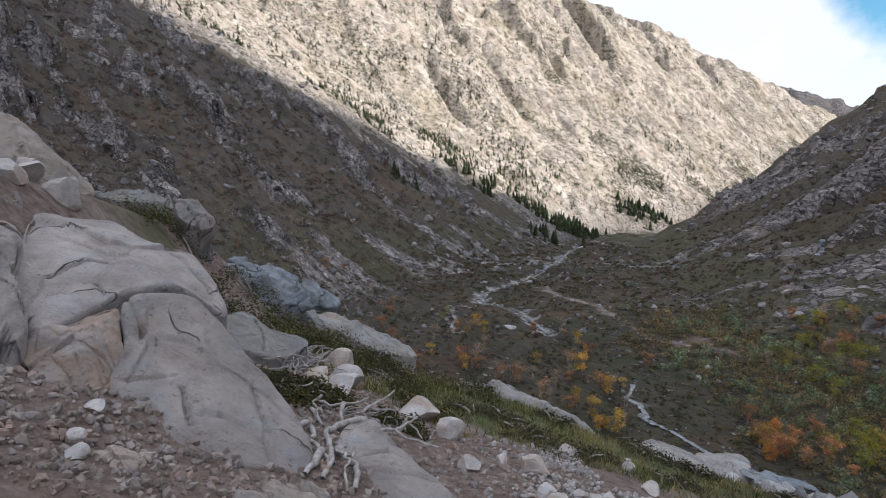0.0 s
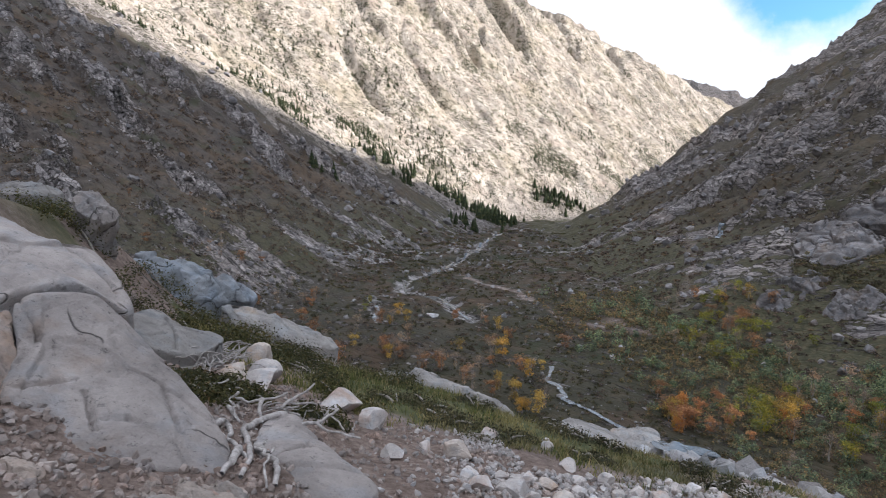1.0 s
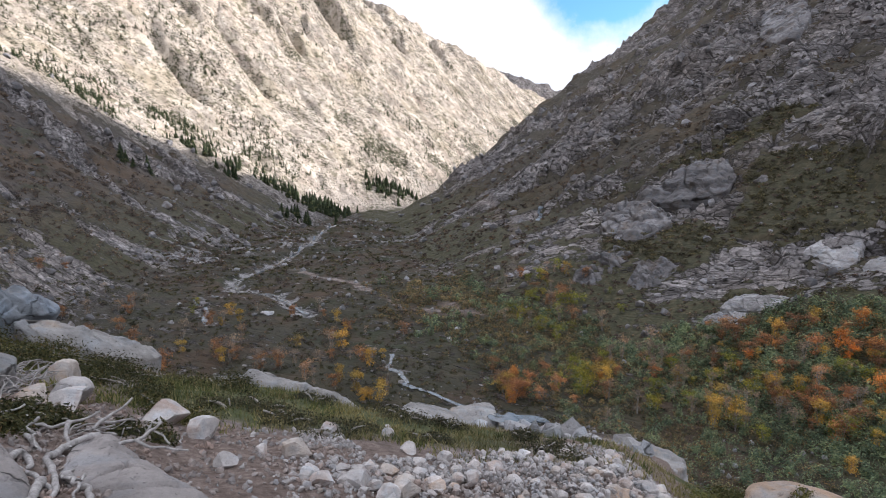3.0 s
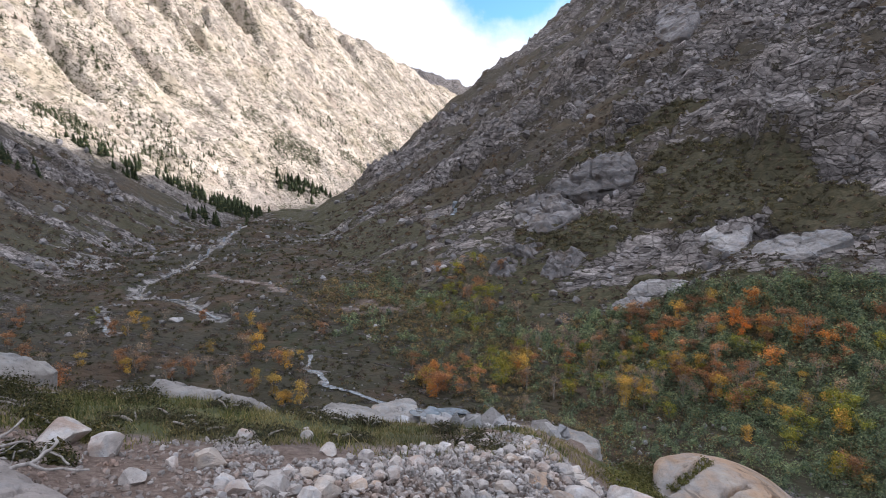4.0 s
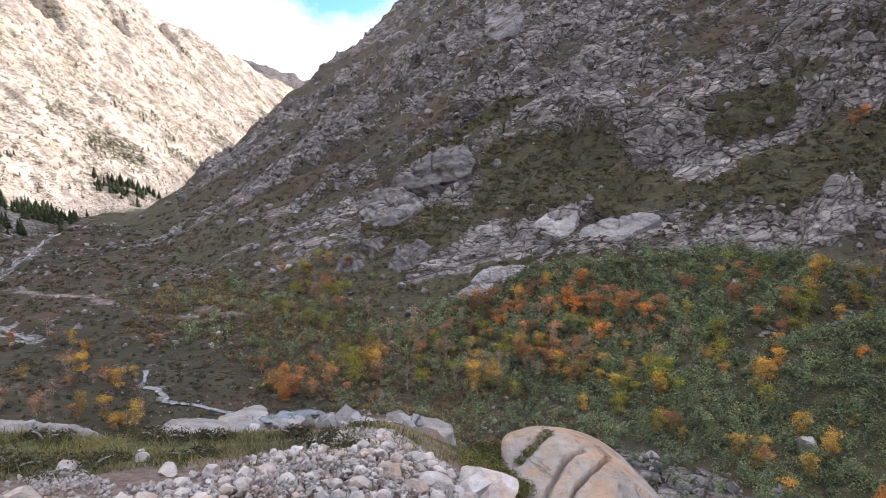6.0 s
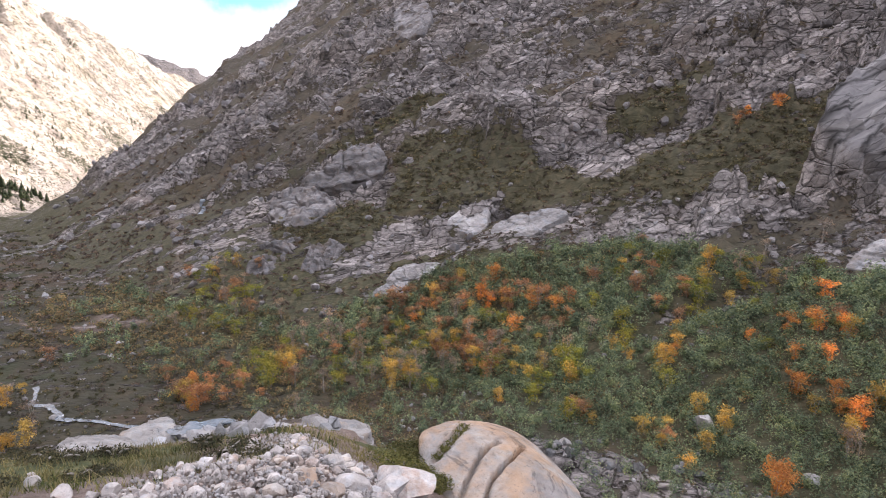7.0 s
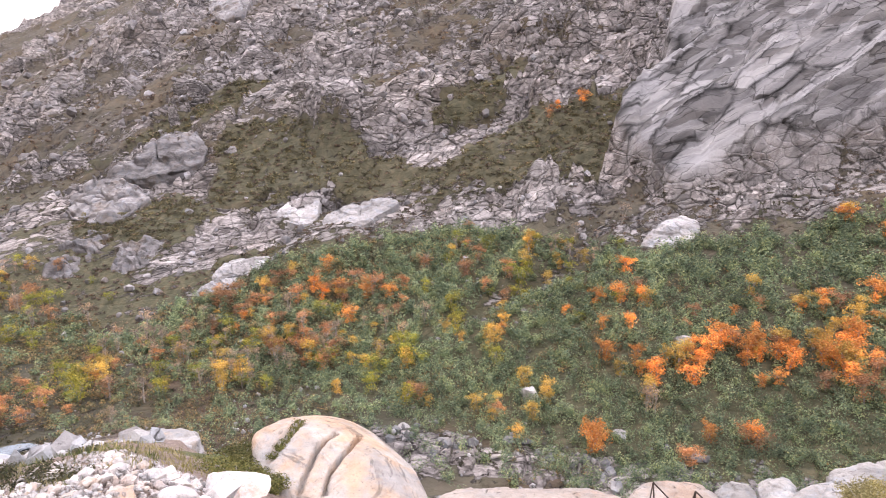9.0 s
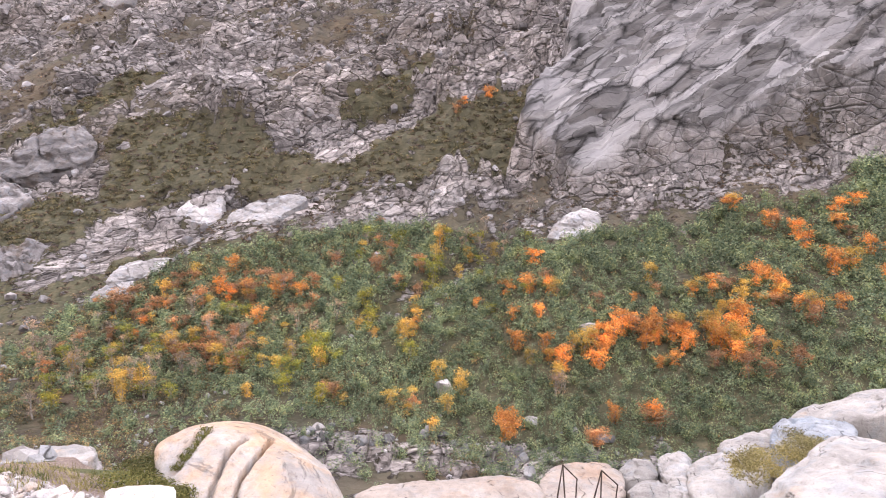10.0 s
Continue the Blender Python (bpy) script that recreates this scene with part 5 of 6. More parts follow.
outcrop("boulder", [(10.12, -3.14, -4.41), (11.12, -3.98, -4.26), (12.01, -4.79, -4.25), (11.79, -5.43, -4.15), (10.64, -5.85, -3.58), (8.71, -4.93, -3.42), (7.98, -3.53, -3.65), (9.13, -2.81, -4.2)],
        0.14, 1.9, 0.05, PALE, 219, "great pale granite slab with dark cracks", "boulder", [([(10.43, -3.53, -4.29), (10.84, -4.08, -4.29), (11.5, -4.54, -4.28)], 0.06, 0.1), ([(9.96, -4.04, -4.15), (10.22, -4.43, -4.06), (11.03, -5.12, -4.03)], 0.06, 0.1)])
outcrop("boulder", [(14.09, -1.53, -7.16), (14.58, -2.09, -7.22), (13.59, -2.28, -6.85), (12.58, -1.88, -6.66), (12.64, -1.36, -6.66)],
        0.07, 1.9, 0.05, PALE, 220, "small grey granite boulder", "boulder", ())
outcrop("boulder", [(14.11, -2.28, -6.97), (14.55, -2.79, -7.08), (13.5, -2.81, -6.84), (12.54, -2.32, -6.61)],
        0.07, 1.9, 0.05, PALE, 221, "small pale granite boulder", "boulder", ())
outcrop("hillside_slab", [(91, 58.9, -18), (94.3, 58.7, -16.4), (97.4, 55, -14.7), (98.1, 49, -14.1), (96.7, 47, -14.9), (93.8, 49.5, -16.6), (91.2, 50.7, -17.9), (89.9, 55.1, -18.6)],
        0.2, 3.5, 0.25, LEDGE, 963, "bright pale granite slab bared on the slope", "rock", (), n=110, lift=0.3, edge=0.04)
outcrop("hillside_slab", [(91.5, 68.4, -17.7), (94.8, 69, -16), (97.6, 65.7, -14.5), (97.1, 63.1, -14.8), (92.3, 60.5, -17.4), (89.9, 62.5, -18.5)],
        0.2, 3.5, 0.25, LEDGE, 1013, "pale granite slab with a dark joint on the slope", "rock", (), n=110, lift=0.3, edge=0.04)
outcrop("hillside_slab", [(89.4, 5.7, -17.1), (93.5, 4.4, -14.9), (95.4, 1.3, -13.5), (94.5, -1.2, -13.9), (92.4, -1.5, -15.2), (90.1, 0.9, -16.5)],
        0.2, 3.5, 0.25, LEDGE, 756, "pale granite slab at the foot of a cliff", "rock", (), n=110, lift=0.3, edge=0.04)
outcrop("hillside_slab", [(72.6, 70.1, -27.2), (74.7, 69.9, -26), (76.8, 66.6, -25), (75.9, 65.4, -25.6), (73, 66.5, -27)],
        0.2, 3.5, 0.25, LEDGE, 880, "pale granite slab above rusty scrub", "rock", (), n=110, lift=0.3, edge=0.04)
outcrop("hillside_slab", [(76.4, 70.2, -25.2), (80, 69.1, -23.4), (81.9, 63.4, -22.5), (80.9, 61.7, -23.1), (77.6, 65.2, -24.7)],
        0.2, 3.5, 0.25, LEDGE, 471, "pale granite ledge on the slope", "rock", (), n=110, lift=0.3, edge=0.04)
outcrop("hillside_crag", [(99.3, 118.5, -11.8), (105.3, 118.1, -7.9), (110.2, 112.3, -4.4), (111.2, 104.8, -4), (107.8, 98.7, -6.6), (102.8, 95.8, -10), (99.1, 101.6, -12), (96.5, 110.1, -13.1)],
        0.6, 3.5, 0.8, SLOPE, 829, "rounded grey granite crag standing out of the slope", "crag", (), n=130, edge=0.05)
outcrop("hillside_crag", [(86.6, 116.6, -18.9), (93.3, 119.9, -15.7), (96.1, 113.6, -13.6), (95.8, 104.5, -13.9), (92.2, 99.6, -16.3), (86.7, 100.6, -19), (83.5, 108.3, -20.2)],
        0.6, 3.5, 0.8, SLOPE, 830, "rounded grey granite crag standing out of the slope", "crag", (), n=130, edge=0.05)
outcrop("hillside_crag", [(70.9, 101.4, -26.8), (77.3, 105.2, -23.5), (81.7, 104, -21.3), (81.6, 99.1, -21.6), (77.3, 96.6, -23.9), (71.7, 96.7, -26.6)],
        0.6, 3.5, 0.8, SLOPE, 831, "rounded grey granite crag standing out of the slope", "crag", (), n=130, edge=0.05)
outcrop("hillside_crag", [(74.4, 89.5, -25.7), (79.6, 92.3, -22.9), (82.5, 88.9, -21.6), (80.8, 85.5, -22.6), (76.6, 85.5, -24.7)],
        0.6, 3.5, 0.8, SLOPE, 832, "rounded grey granite crag standing out of the slope", "crag", (), n=130, edge=0.05)
outcrop("hillside_crag", [(178.3, 157.6, 33.8), (200.9, 175.1, 45), (208.2, 174.5, 49.8), (192.4, 152.3, 43.7), (172, 135.8, 33.2), (164, 137.9, 27.8)],
        0.6, 3.5, 0.8, SLOPE, 833, "rounded grey granite crag standing out of the slope", "crag", (), n=130, edge=0.05)

# ---- loose stones ----
def stone_meshes():
    made = []
    for k in range(24):
        v, f = stone_shape(200 + k, 3 if k < 12 else 2)
        me = mesh_of("stone", v, f, (STONE, STONE, STONE, LOOSE_TAN)[k % 4], False)
        made.append(me)
    return made


STONES = stone_meshes()


def stone(x, y, size, kind, label, group, sink=0.12, turn=None, lift=0.0, flat=1.0):
    rng = np.random.RandomState(int(abs(x * 971 + y * 377) * 10) % 99999)
    ob = new("stone", STONES[kind % 24])
    z = float(height(np.array([x]), np.array([y]))[0]) + lift
    ob.matrix_world = pose(x, y, z + size * (0.30 - sink) * flat, rng.uniform(-25, 25), rng.uniform(-25, 25), rng.uniform(0, 360) if turn is None else turn) @ Matrix.Diagonal((size, size, size * flat, 1))
    return tagged(ob, label, "stone", group)


for row in (
    (-1.13, 6.8, 0.44, 1, "white angular stone resting among juniper"), (-1.04, 6.2, 0.42, 5, "white angular stone beside bleached twigs"),
    (-1.27, 6.1, 0.26, 3, "pinkish stone among dead twigs"), (-1.29, 7.51, 0.4, 7, "flat tan stone in the grass"),
    (-0.26, 6.27, 0.44, 5, "flat white stone at the edge of the turf"), (0.06, 5.81, 0.27, 4, "rounded pale stone on bare soil"),
    (1.38, 6.45, 0.36, 1, "pale flat stone lying in the turf"), (0.21, 4.89, 0.2, 0, "grey pointed stone on bare soil"),
    (0.86, 5.31, 0.5, 7, "broad flat stone at the edge of the rubble"), (0.55, 5.35, 0.18, 2, "grey upright stone beside a flat one"),
    (0.84, 4.3, 0.29, 5, "white egg-shaped stone on the rubble"), 
    (-1.9, 3.06, 0.13, 1, "small pale stone on gravel"), (-1.81, 2.91, 0.13, 0, "small grey stone on gravel"), (-2.0, 3.41, 0.11, 5, "small white stone under a block"),
    (2.15, 6.83, 0.17, 5, "small white stone in the grass"), (2.02, 5.65, 0.32, 0, "grey stone with grass round it"),
    (1.39, 4.86, 0.29, 8, "grey block at the edge of the rubble"), (1.13, 4.32, 0.33, 6, "grey slab among the rubble"), (1.49, 4.19, 0.5, 7, "large tan slab on the rubble"),
    (2.93, 5.74, 0.15, 4, "pale stone beside the turf"), (2.74, 5.07, 0.36, 1, "rough whitish block on the rubble heap"), (2.9, 4.26, 0.22, 5, "white slab on the rubble heap"),
    (3.56, 4.24, 0.4, 3, "tan block on the rubble heap"), (3.65, 3.95, 0.46, 7, "brownish upright slab on the rubble heap"), (4.02, 4.07, 0.58, 1, "long pale slab tilted on the rubble"),
    (4.56, 4.1, 0.64, 5, "long white slab tilted on the rubble"), (4.54, 4.8, 0.24, 1, "pale stone on top of the rubble"), (3.96, 4.93, 0.2, 7, "tan stone on top of the rubble"),
    (3.46, 5.11, 0.2, 1, "pale stone on top of the rubble"), (2.2, 5.48, 0.2, 0, "grey stone in thin grass"), (4.87, 5.06, 0.32, 5, "white stone at the end of the rubble"),
    (5.1, 4.25, 0.85, 5, "big white slab beside the great boulder"), (5.2, 3.7, 0.5, 3, "orange-tan block beside the great boulder"), (4.4, 4.75, 0.36, 1, "pale block on the rubble"),
    (-3.92, 6.48, 0.36, 2, "grey stone above the slab"), (-4.1, 5.9, 0.3, 6, "grey stone at the end of the outcrop"), (2.03, 6.39, 0.22, 4, "pale stone in the grass"),
    (1.98, 5.2, 0.24, 0, "grey stone on the rubble"), (1.29, 4.78, 0.18, 6, "small grey stone on the rubble"), (-4.6, 6.9, 0.45, 0, "grey stone on bare earth"), (-4.9, 7.4, 0.3, 4, "pale stone on bare earth"),
):
    stone(row[0], row[1], row[2] * (0.64 if row[0] > 0.5 and row[2] < 0.8 else 1.0), row[3], row[4], "loose stones on the ledge", flat=0.8 if row[2] > 0.4 else 1.0)


def heap(x, y):
    """Height of the rubble heap over the ledge."""
    return 0.12 * np.exp(-((x - 3.3) / 1.3) ** 2 - ((y - 4.5) / 0.8) ** 2)


def build_rubble():
    rng = np.random.RandomState(5)
    made = 0
    while made < 299:
        x, y = rng.uniform(0.5, 5.0), rng.uniform(3.0, 6.2)
        az = math.degrees(math.atan2(x, y))
        inside = (9 < az < 50) and abs(y - (4.1 + 0.18 * x)) < 0.35 + 0.24 * x
        if not inside:
            continue
        size = 0.04 + 0.115 * rng.rand() ** 2.4
        stone(x, y, size, 12 + rng.randint(12), "pale broken stone lying on a rubble heap", "rubble heap", 0.05, lift=float(heap(x, y)) * rng.rand())
        made += 1
    # the finer chips between them
    pale, brown = [], []
    shapes = [stone_shape(400 + k, 1) for k in range(6)]
    for _ in range(19000):
        x, y = rng.uniform(-2.8, 5.2), rng.uniform(2.4, 6.6)
        if rng.rand() > (1.0 if x > 1.0 else 0.7 if x > 0.5 and y < 5.2 else 0.25 if x > -0.4 else 0.75) or (x > 1.5 and abs(y - (4.1 + 0.18 * x)) > 0.5 + 0.24 * x):
            continue
        v, f = shapes[rng.randint(6)]
        s = 0.014 + 0.06 * rng.rand() ** 1.8
        z = float(height(np.array([x]), np.array([y]))[0]) + (float(heap(x, y)) * rng.rand() if x > 0.5 else 0)
        turn = np.array(Euler(rng.uniform(0, 6.28, 3)).to_matrix())
        (pale if x + rng.normal(0, 0.3) > 0.5 else brown).append((v @ turn.T * s + [x, y, z + s * 0.15], f))
    scatter_stuff("gravel", *joined(pale), STONE, "pale gravel and stone chips on a rubble heap", "gravel")
    scatter_stuff("gravel", *joined(brown), PEBBLE, "brownish gravel and stone chips on bare soil", "gravel")


build_rubble()


# ---- dead juniper roots ----
def build_roots():
    rng = np.random.RandomState(9)
    lines = [
        [(-0.6, 4.91, -0.56), (-0.79, 4.75, -0.55), (-0.88, 4.52, -0.51), (-0.78, 4.18, -0.55), (-0.71, 3.86, -0.53), (-0.7, 3.53, -0.5)],
        [(-1.05, 4.32, -0.42), (-1.03, 4.45, -0.38), (-0.98, 4.44, -0.42), (-0.94, 4.21, -0.46), (-0.82, 3.98, -0.49), (-0.71, 3.81, -0.53)],
        [(-0.75, 4.14, -0.53), (-0.64, 3.94, -0.52), (-0.55, 3.77, -0.52), (-0.52, 3.54, -0.54)],
        [(-0.82, 5.01, -0.48), (-0.83, 4.88, -0.52), (-0.8, 4.7, -0.54)],
        [(-1.17, 5.16, -0.48), (-0.89, 5.1, -0.5), (-0.64, 5.24, -0.52)],
        [(-1.06, 4.86, -0.48), (-0.9, 4.64, -0.5), (-0.81, 4.63, -0.55)],
        [(-0.5, 4.68, -0.58), (-0.38, 4.79, -0.6), (-0.28, 4.86, -0.58), (-0.19, 4.92, -0.55)],
        [(-0.68, 5.0, -0.55), (-0.58, 5.13, -0.5), (-0.43, 5.27, -0.45)],
        [(-0.38, 4.79, -0.6), (-0.24, 4.69, -0.62), (-0.03, 4.56, -0.64)],
        [(-0.82, 3.98, -0.5), (-0.81, 3.74, -0.53), (-0.83, 3.5, -0.52)],
        [(-0.65, 5.13, -0.52), (-0.49, 5.03, -0.53), (-0.4, 5.03, -0.55)],
    ]
    thick = [0.030, 0.025, 0.027, 0.022, 0.016, 0.02, 0.016, 0.015, 0.013, 0.030, 0.012]
    root = tagged(new("dead_root"), "bleached grey twisted juniper root lying between granite slabs", "root")
    root.location = (-0.75, 4.2, -0.55)
    for k, (line, r) in enumerate(zip(lines, thick)):
        line = np.array(line)
        line[:, 2] = np.maximum(line[:, 2], height(line[:, 0], line[:, 1]) + r * 0.9)
        v, f = tube(line - np.array(root.location), r, r * 0.55, 9, k, 0.035)
        part("branch", mesh_of("branch", v, f, ROOT), root)
    for k in range(3):
        s0 = rng.uniform(0.0, 0.6)
        s = np.linspace(s0, s0 + rng.uniform(0.25, 0.5), 5)
        px = np.interp(s, [0, 0.5, 1.1], [-1.0, -0.8, -0.62]) + rng.normal(0, 0.07) + rng.normal(0, 0.045, 5)
        py = np.interp(s, [0, 0.5, 1.1], [5.2, 4.4, 3.35]) + rng.normal(0, 0.03, 5)
        r = rng.uniform(0.008, 0.018)
        line = np.stack([px, py, height(px, py) + r + rng.uniform(0, 0.09, 5)], -1)
        v, f = tube(line - np.array(root.location), r, r * 0.5, 7, k + 20, 0.05)
        part("branch", mesh_of("branch", v, f, ROOT), root)
    # the heap of thin dead twigs farther up
    pile = tagged(new("twig_heap"), "heap of thin bleached dead twigs beside a flat slab", "twigs")
    base = on_ground([-1.6], [6.75])[0]
    pile.location = base
    for k in range(64):
        a, p = rng.normal(0.9, 0.7), rng.normal(0, [0.14, 0.5])
        ln = rng.uniform(0.2, 0.5)
        z = float(height(np.array([base[0] + p[0]]), np.array([base[1] + p[1]]))[0]) - base[2]
        pts = [(p[0] + math.cos(a) * ln * (s - 0.5), p[1] + math.sin(a) * ln * (s - 0.5), z + 0.04 + rng.uniform(0, 0.14)) for s in (0, 0.5, 1)]
        v, f = tube(pts, 0.009, 0.005, 5, k, 0.05)
        part("twig", mesh_of("twig", v, f, ROOT), pile)
    for k in range(16):
        a, p = rng.uniform(0, 6.28), rng.normal(0, [0.30, 0.25]) + [0.85, -1.5]
        ln = rng.uniform(0.15, 0.4)
        z = float(height(np.array([base[0] + p[0]]), np.array([base[1] + p[1]]))[0]) - base[2]
        pts = [(p[0] + math.cos(a) * ln * (s - 0.5), p[1] + math.sin(a) * ln * (s - 0.5), z + 0.03 + rng.uniform(0, 0.08)) for s in (0, 0.5, 1)]
        v, f = tube(pts, 0.010, 0.005, 5, k + 50, 0.04)
        part("twig", mesh_of("twig", v, f, ROOT), pile)


build_roots()


# ---- low plants on the ledge ----
def juniper(x, y, rad, label, mat=None, count=1500, tall=0.0, base_z=None):
    rng = np.random.RandomState(int(abs(x * 531 + y * 97) * 10))
    n = 9
    a, d = rng.uniform(0, 6.28, n), rad * np.sqrt(rng.rand(n)) * 0.9
    c = on_ground(x + np.cos(a) * d, y + np.sin(a) * d)
    if base_z is not None:
        c[:, 2] = base_z
    c[:, 2] += tall * (1 - (d / rad) ** 2)
    v, f = leaves(c, rng.uniform(0.3, 0.55, n) * rad + 0.08, count * 2 // n, 0.032 + 0.008 * rad, rng, 0.5, 8)
    base = on_ground([x], [y])[0] if base_z is None else np.array([x, y, base_z - 0.15])
    bush = tagged(new("juniper_bush"), label, "bush", "junipers on the ledge")
    bush.location = base
    part("foliage", mesh_of("foliage", v - base, f, mat or JUNIPER, False), bush)
    for k in range(3):
        b = c[k] - base
        sv, sf = tube([(0, 0, -0.05), tuple(b * 0.5 + [0, 0, 0.06]), tuple(b + [0, 0, 0.08])], 0.02, 0.008, 5, k)
        part("stem", mesh_of("stem", sv, sf, BARK), bush)
    return bush


for row in ((-2.9, 7.9, 0.9), (-2.3, 8.4, 0.8), (-3.6, 8.9, 0.8), (-1.7, 8.8, 0.8), (-1.9, 9.8, 0.9), (-0.9, 9.3, 0.8), (-0.6, 8.0, 0.6), (-0.3, 7.0, 0.5), (-1.25, 5.7, 0.3), (-1.45, 5.3, 0.28), (-1.3, 5.05, 0.22), (-1.0, 5.5, 0.25), (-0.4, 5.6, 0.3), (0.3, 9.6, 0.7), (-4.6, 9.6, 0.7), (-3.0, 10.2, 0.8)):
    juniper(*row, "dark green creeping juniper mat on a granite ledge")
bush_rng = np.random.RandomState(23)
for _ in range(16):
    b_az, b_r = math.radians(bush_rng.uniform(-4, 38)), bush_rng.uniform(6.6, 9.2)
    juniper(b_r * math.sin(b_az), b_r * math.cos(b_az), bush_rng.uniform(0.2, 0.45), "low dark heather cushion in mountain turf", OLIVE, 700)
for row in ((6.3, 5.4, 0.45), (6.6, 5.15, 0.45), (6.9, 5.5, 0.4), (6.2, 4.9, 0.3)):
    juniper(*row, tall=0.22, mat=MOSS, label= "bright green low bush at the foot of a great boulder")
for row in ((7.1, 6.0, 0.3, -3.62), (6.85, 5.8, 0.3, -3.62), (6.6, 5.45, 0.32, -3.66), (6.4, 5.25, 0.32, -3.66), (6.35, 5.6, 0.35, -3.62)):
    juniper(row[0], row[1], row[2], "bright green low bush against a great boulder", MOSS, 1500, 0.0, row[3])
for row in ((8.0, 5.55, 0.07, -3.47), (7.8, 5.46, 0.07, -3.43), (7.6, 5.39, 0.07, -3.42), (7.42, 5.36, 0.07, -3.43), (7.25, 5.37, 0.07, -3.45), (7.08, 5.39, 0.08, -3.52)):
    juniper(row[0], row[1], row[2], "moss and grass tuft in the crack of a boulder", MOSS, 150, 0.0, row[3])
for row in ((12.0, -4.0, 0.55, -4.85), (12.6, -4.6, 0.55, -4.95), (11.6, -3.4, 0.5, -4.95), (12.3, -3.5, 0.5, -5.1), (13.2, -4.9, 0.6, -5.2), (14.2, -5.1, 0.6, -5.6)):
    juniper(row[0], row[1], row[2], "yellow-green dry heather tuft between boulders", STRAW, 1600, 0.0, row[3])


def build_turf():
    rng = np.random.RandomState(17)
    x, y = rng.uniform(-2.5, 9, 9000), rng.uniform(5.2, 11.5, 9000)
    r, az = np.hypot(x, y), np.degrees(np.arctan2(x, y))
    keep = (r < 9.6 + 1.4 * (az < 8)) & (r > np.interp(az, [-20, 0, 10, 25, 45], [7.2, 6.2, 6.4, 5.9, 7.0])) & (az > -16) & (az < 48) & (rng.rand(9000) < 0.35 + 0.65 * step(fbm(x / 0.9, y / 0.9, 3, 91), -0.2, 0.3))
    dry = fbm(x / 1.3, y / 1.3, 3, 93) + 0.012 * (az - 12) + rng.normal(0, 0.12, len(x)) > 0.02
    for name, m, mat, label in (("grass", keep & ~dry, GRASS, "short green mountain grass on the ledge"), ("dry_grass", keep & dry, STRAW, "pale dry grass on the ledge")):
        c = on_ground(x[m], y[m])
        v, f = blades(c, rng.uniform(0.05, 0.13, len(c)), 12, 0.007, rng, 1.1)
        scatter_stuff(name, v, f, mat, label, "grass")


build_turf()


# ---- steel frame below the boulders ----
def build_frame():
    base = on_ground([12.6], [-0.1])[0] + np.array([0, 0, 0.62])
    thing = tagged(new("steel_frame"), "rusty thin steel frame of two pointed legs among boulders", "frame")
    thing.location = base
    for k, (a, b) in enumerate((((0, 0.32, -0.3), (0.0, 0.2, 1.1)), ((0, 0.04, -0.3), (0.0, 0.2, 1.1)), ((0, 0.2, 1.1), (0.1, -0.12, 0.75)), ((0.1, -0.12, 0.75), (0.1, -0.13, -0.3)),
                                ((0, -0.40, -0.3), (0.0, -0.62, 1.1)), ((0, -0.68, -0.3), (0.0, -0.62, 1.1)), ((0, -0.62, 1.1), (0.1, -0.98, 0.75)), ((0.1, -0.98, 0.75), (0.1, -0.94, -0.3)))):
        v, f = tube([a, tuple((np.array(a) + b) / 2), b], 0.016, 0.016, 6, k)
        part("rod", mesh_of("rod", v, f, METAL), thing)


build_frame()


# ---- stream ----
def ribbon(line, half, lift, name, label):
    p = np.array(line, float)
    t = np.linspace(0, len(p) - 1, 60 * (len(p) - 1))
    x, y = np.interp(t, np.arange(len(p)), p[:, 0]), np.interp(t, np.arange(len(p)), p[:, 1])
    x, y = x + 0.8 * fbm(t * 2.1, t * 0 + 3, 3, 5), y + 0.8 * fbm(t * 2.1, t * 0 + 9, 3, 6)
    tx, ty = np.gradient(x), np.gradient(y)
    ln = np.hypot(tx, ty)
    nx, ny = -ty / ln, tx / ln
    wid = half * (0.7 + 0.6 * (fbm(t * 1.7, t * 0, 3, 8) + 0.5))
    z = height(x, y) + lift
    rows = [np.stack([x + nx * wid * s, y + ny * wid * s, z], -1) for s in (-1, -0.5, 0, 0.5, 1)]
    v = np.stack(rows, 1)
    n, m = v.shape[:2]
    i, j = np.meshgrid(np.arange(n - 1), np.arange(m - 1), indexing="ij")
    q = np.stack([i * m + j, i * m + j + 1, (i + 1) * m + j + 1, (i + 1) * m + j], -1).reshape(-1, 4)
    return tagged(new(name, mesh_of(name, v.reshape(-1, 3), q, WATER)), label, "stream", kind="structure")


ribbon(RIVER, 0.4, 0.2, "water", "shallow mountain stream over pale stones")
ribbon(CREEK, 0.35, 0.15, "water_5", "narrow creek between dark scrub and pale stones")
ribbon(BRANCH, 0.35, 0.15, "water_2", "narrow side stream in brown heath")
ribbon([(11.7, 22.4), (12.0, 21.0), (12.1, 19.6)], 0.42, 0.5, "water_3", "small rock pool between granite slabs")
ribbon([(8.6, 25.6), (9.4, 24.7), (10.3, 23.7)], 0.3, 0.45, "water_6", "white water running over granite slabs")
ribbon([(97, 152), (91, 147), (86, 142)], 0.6, 0.3, "water_4", "thin white cascade on the slope")


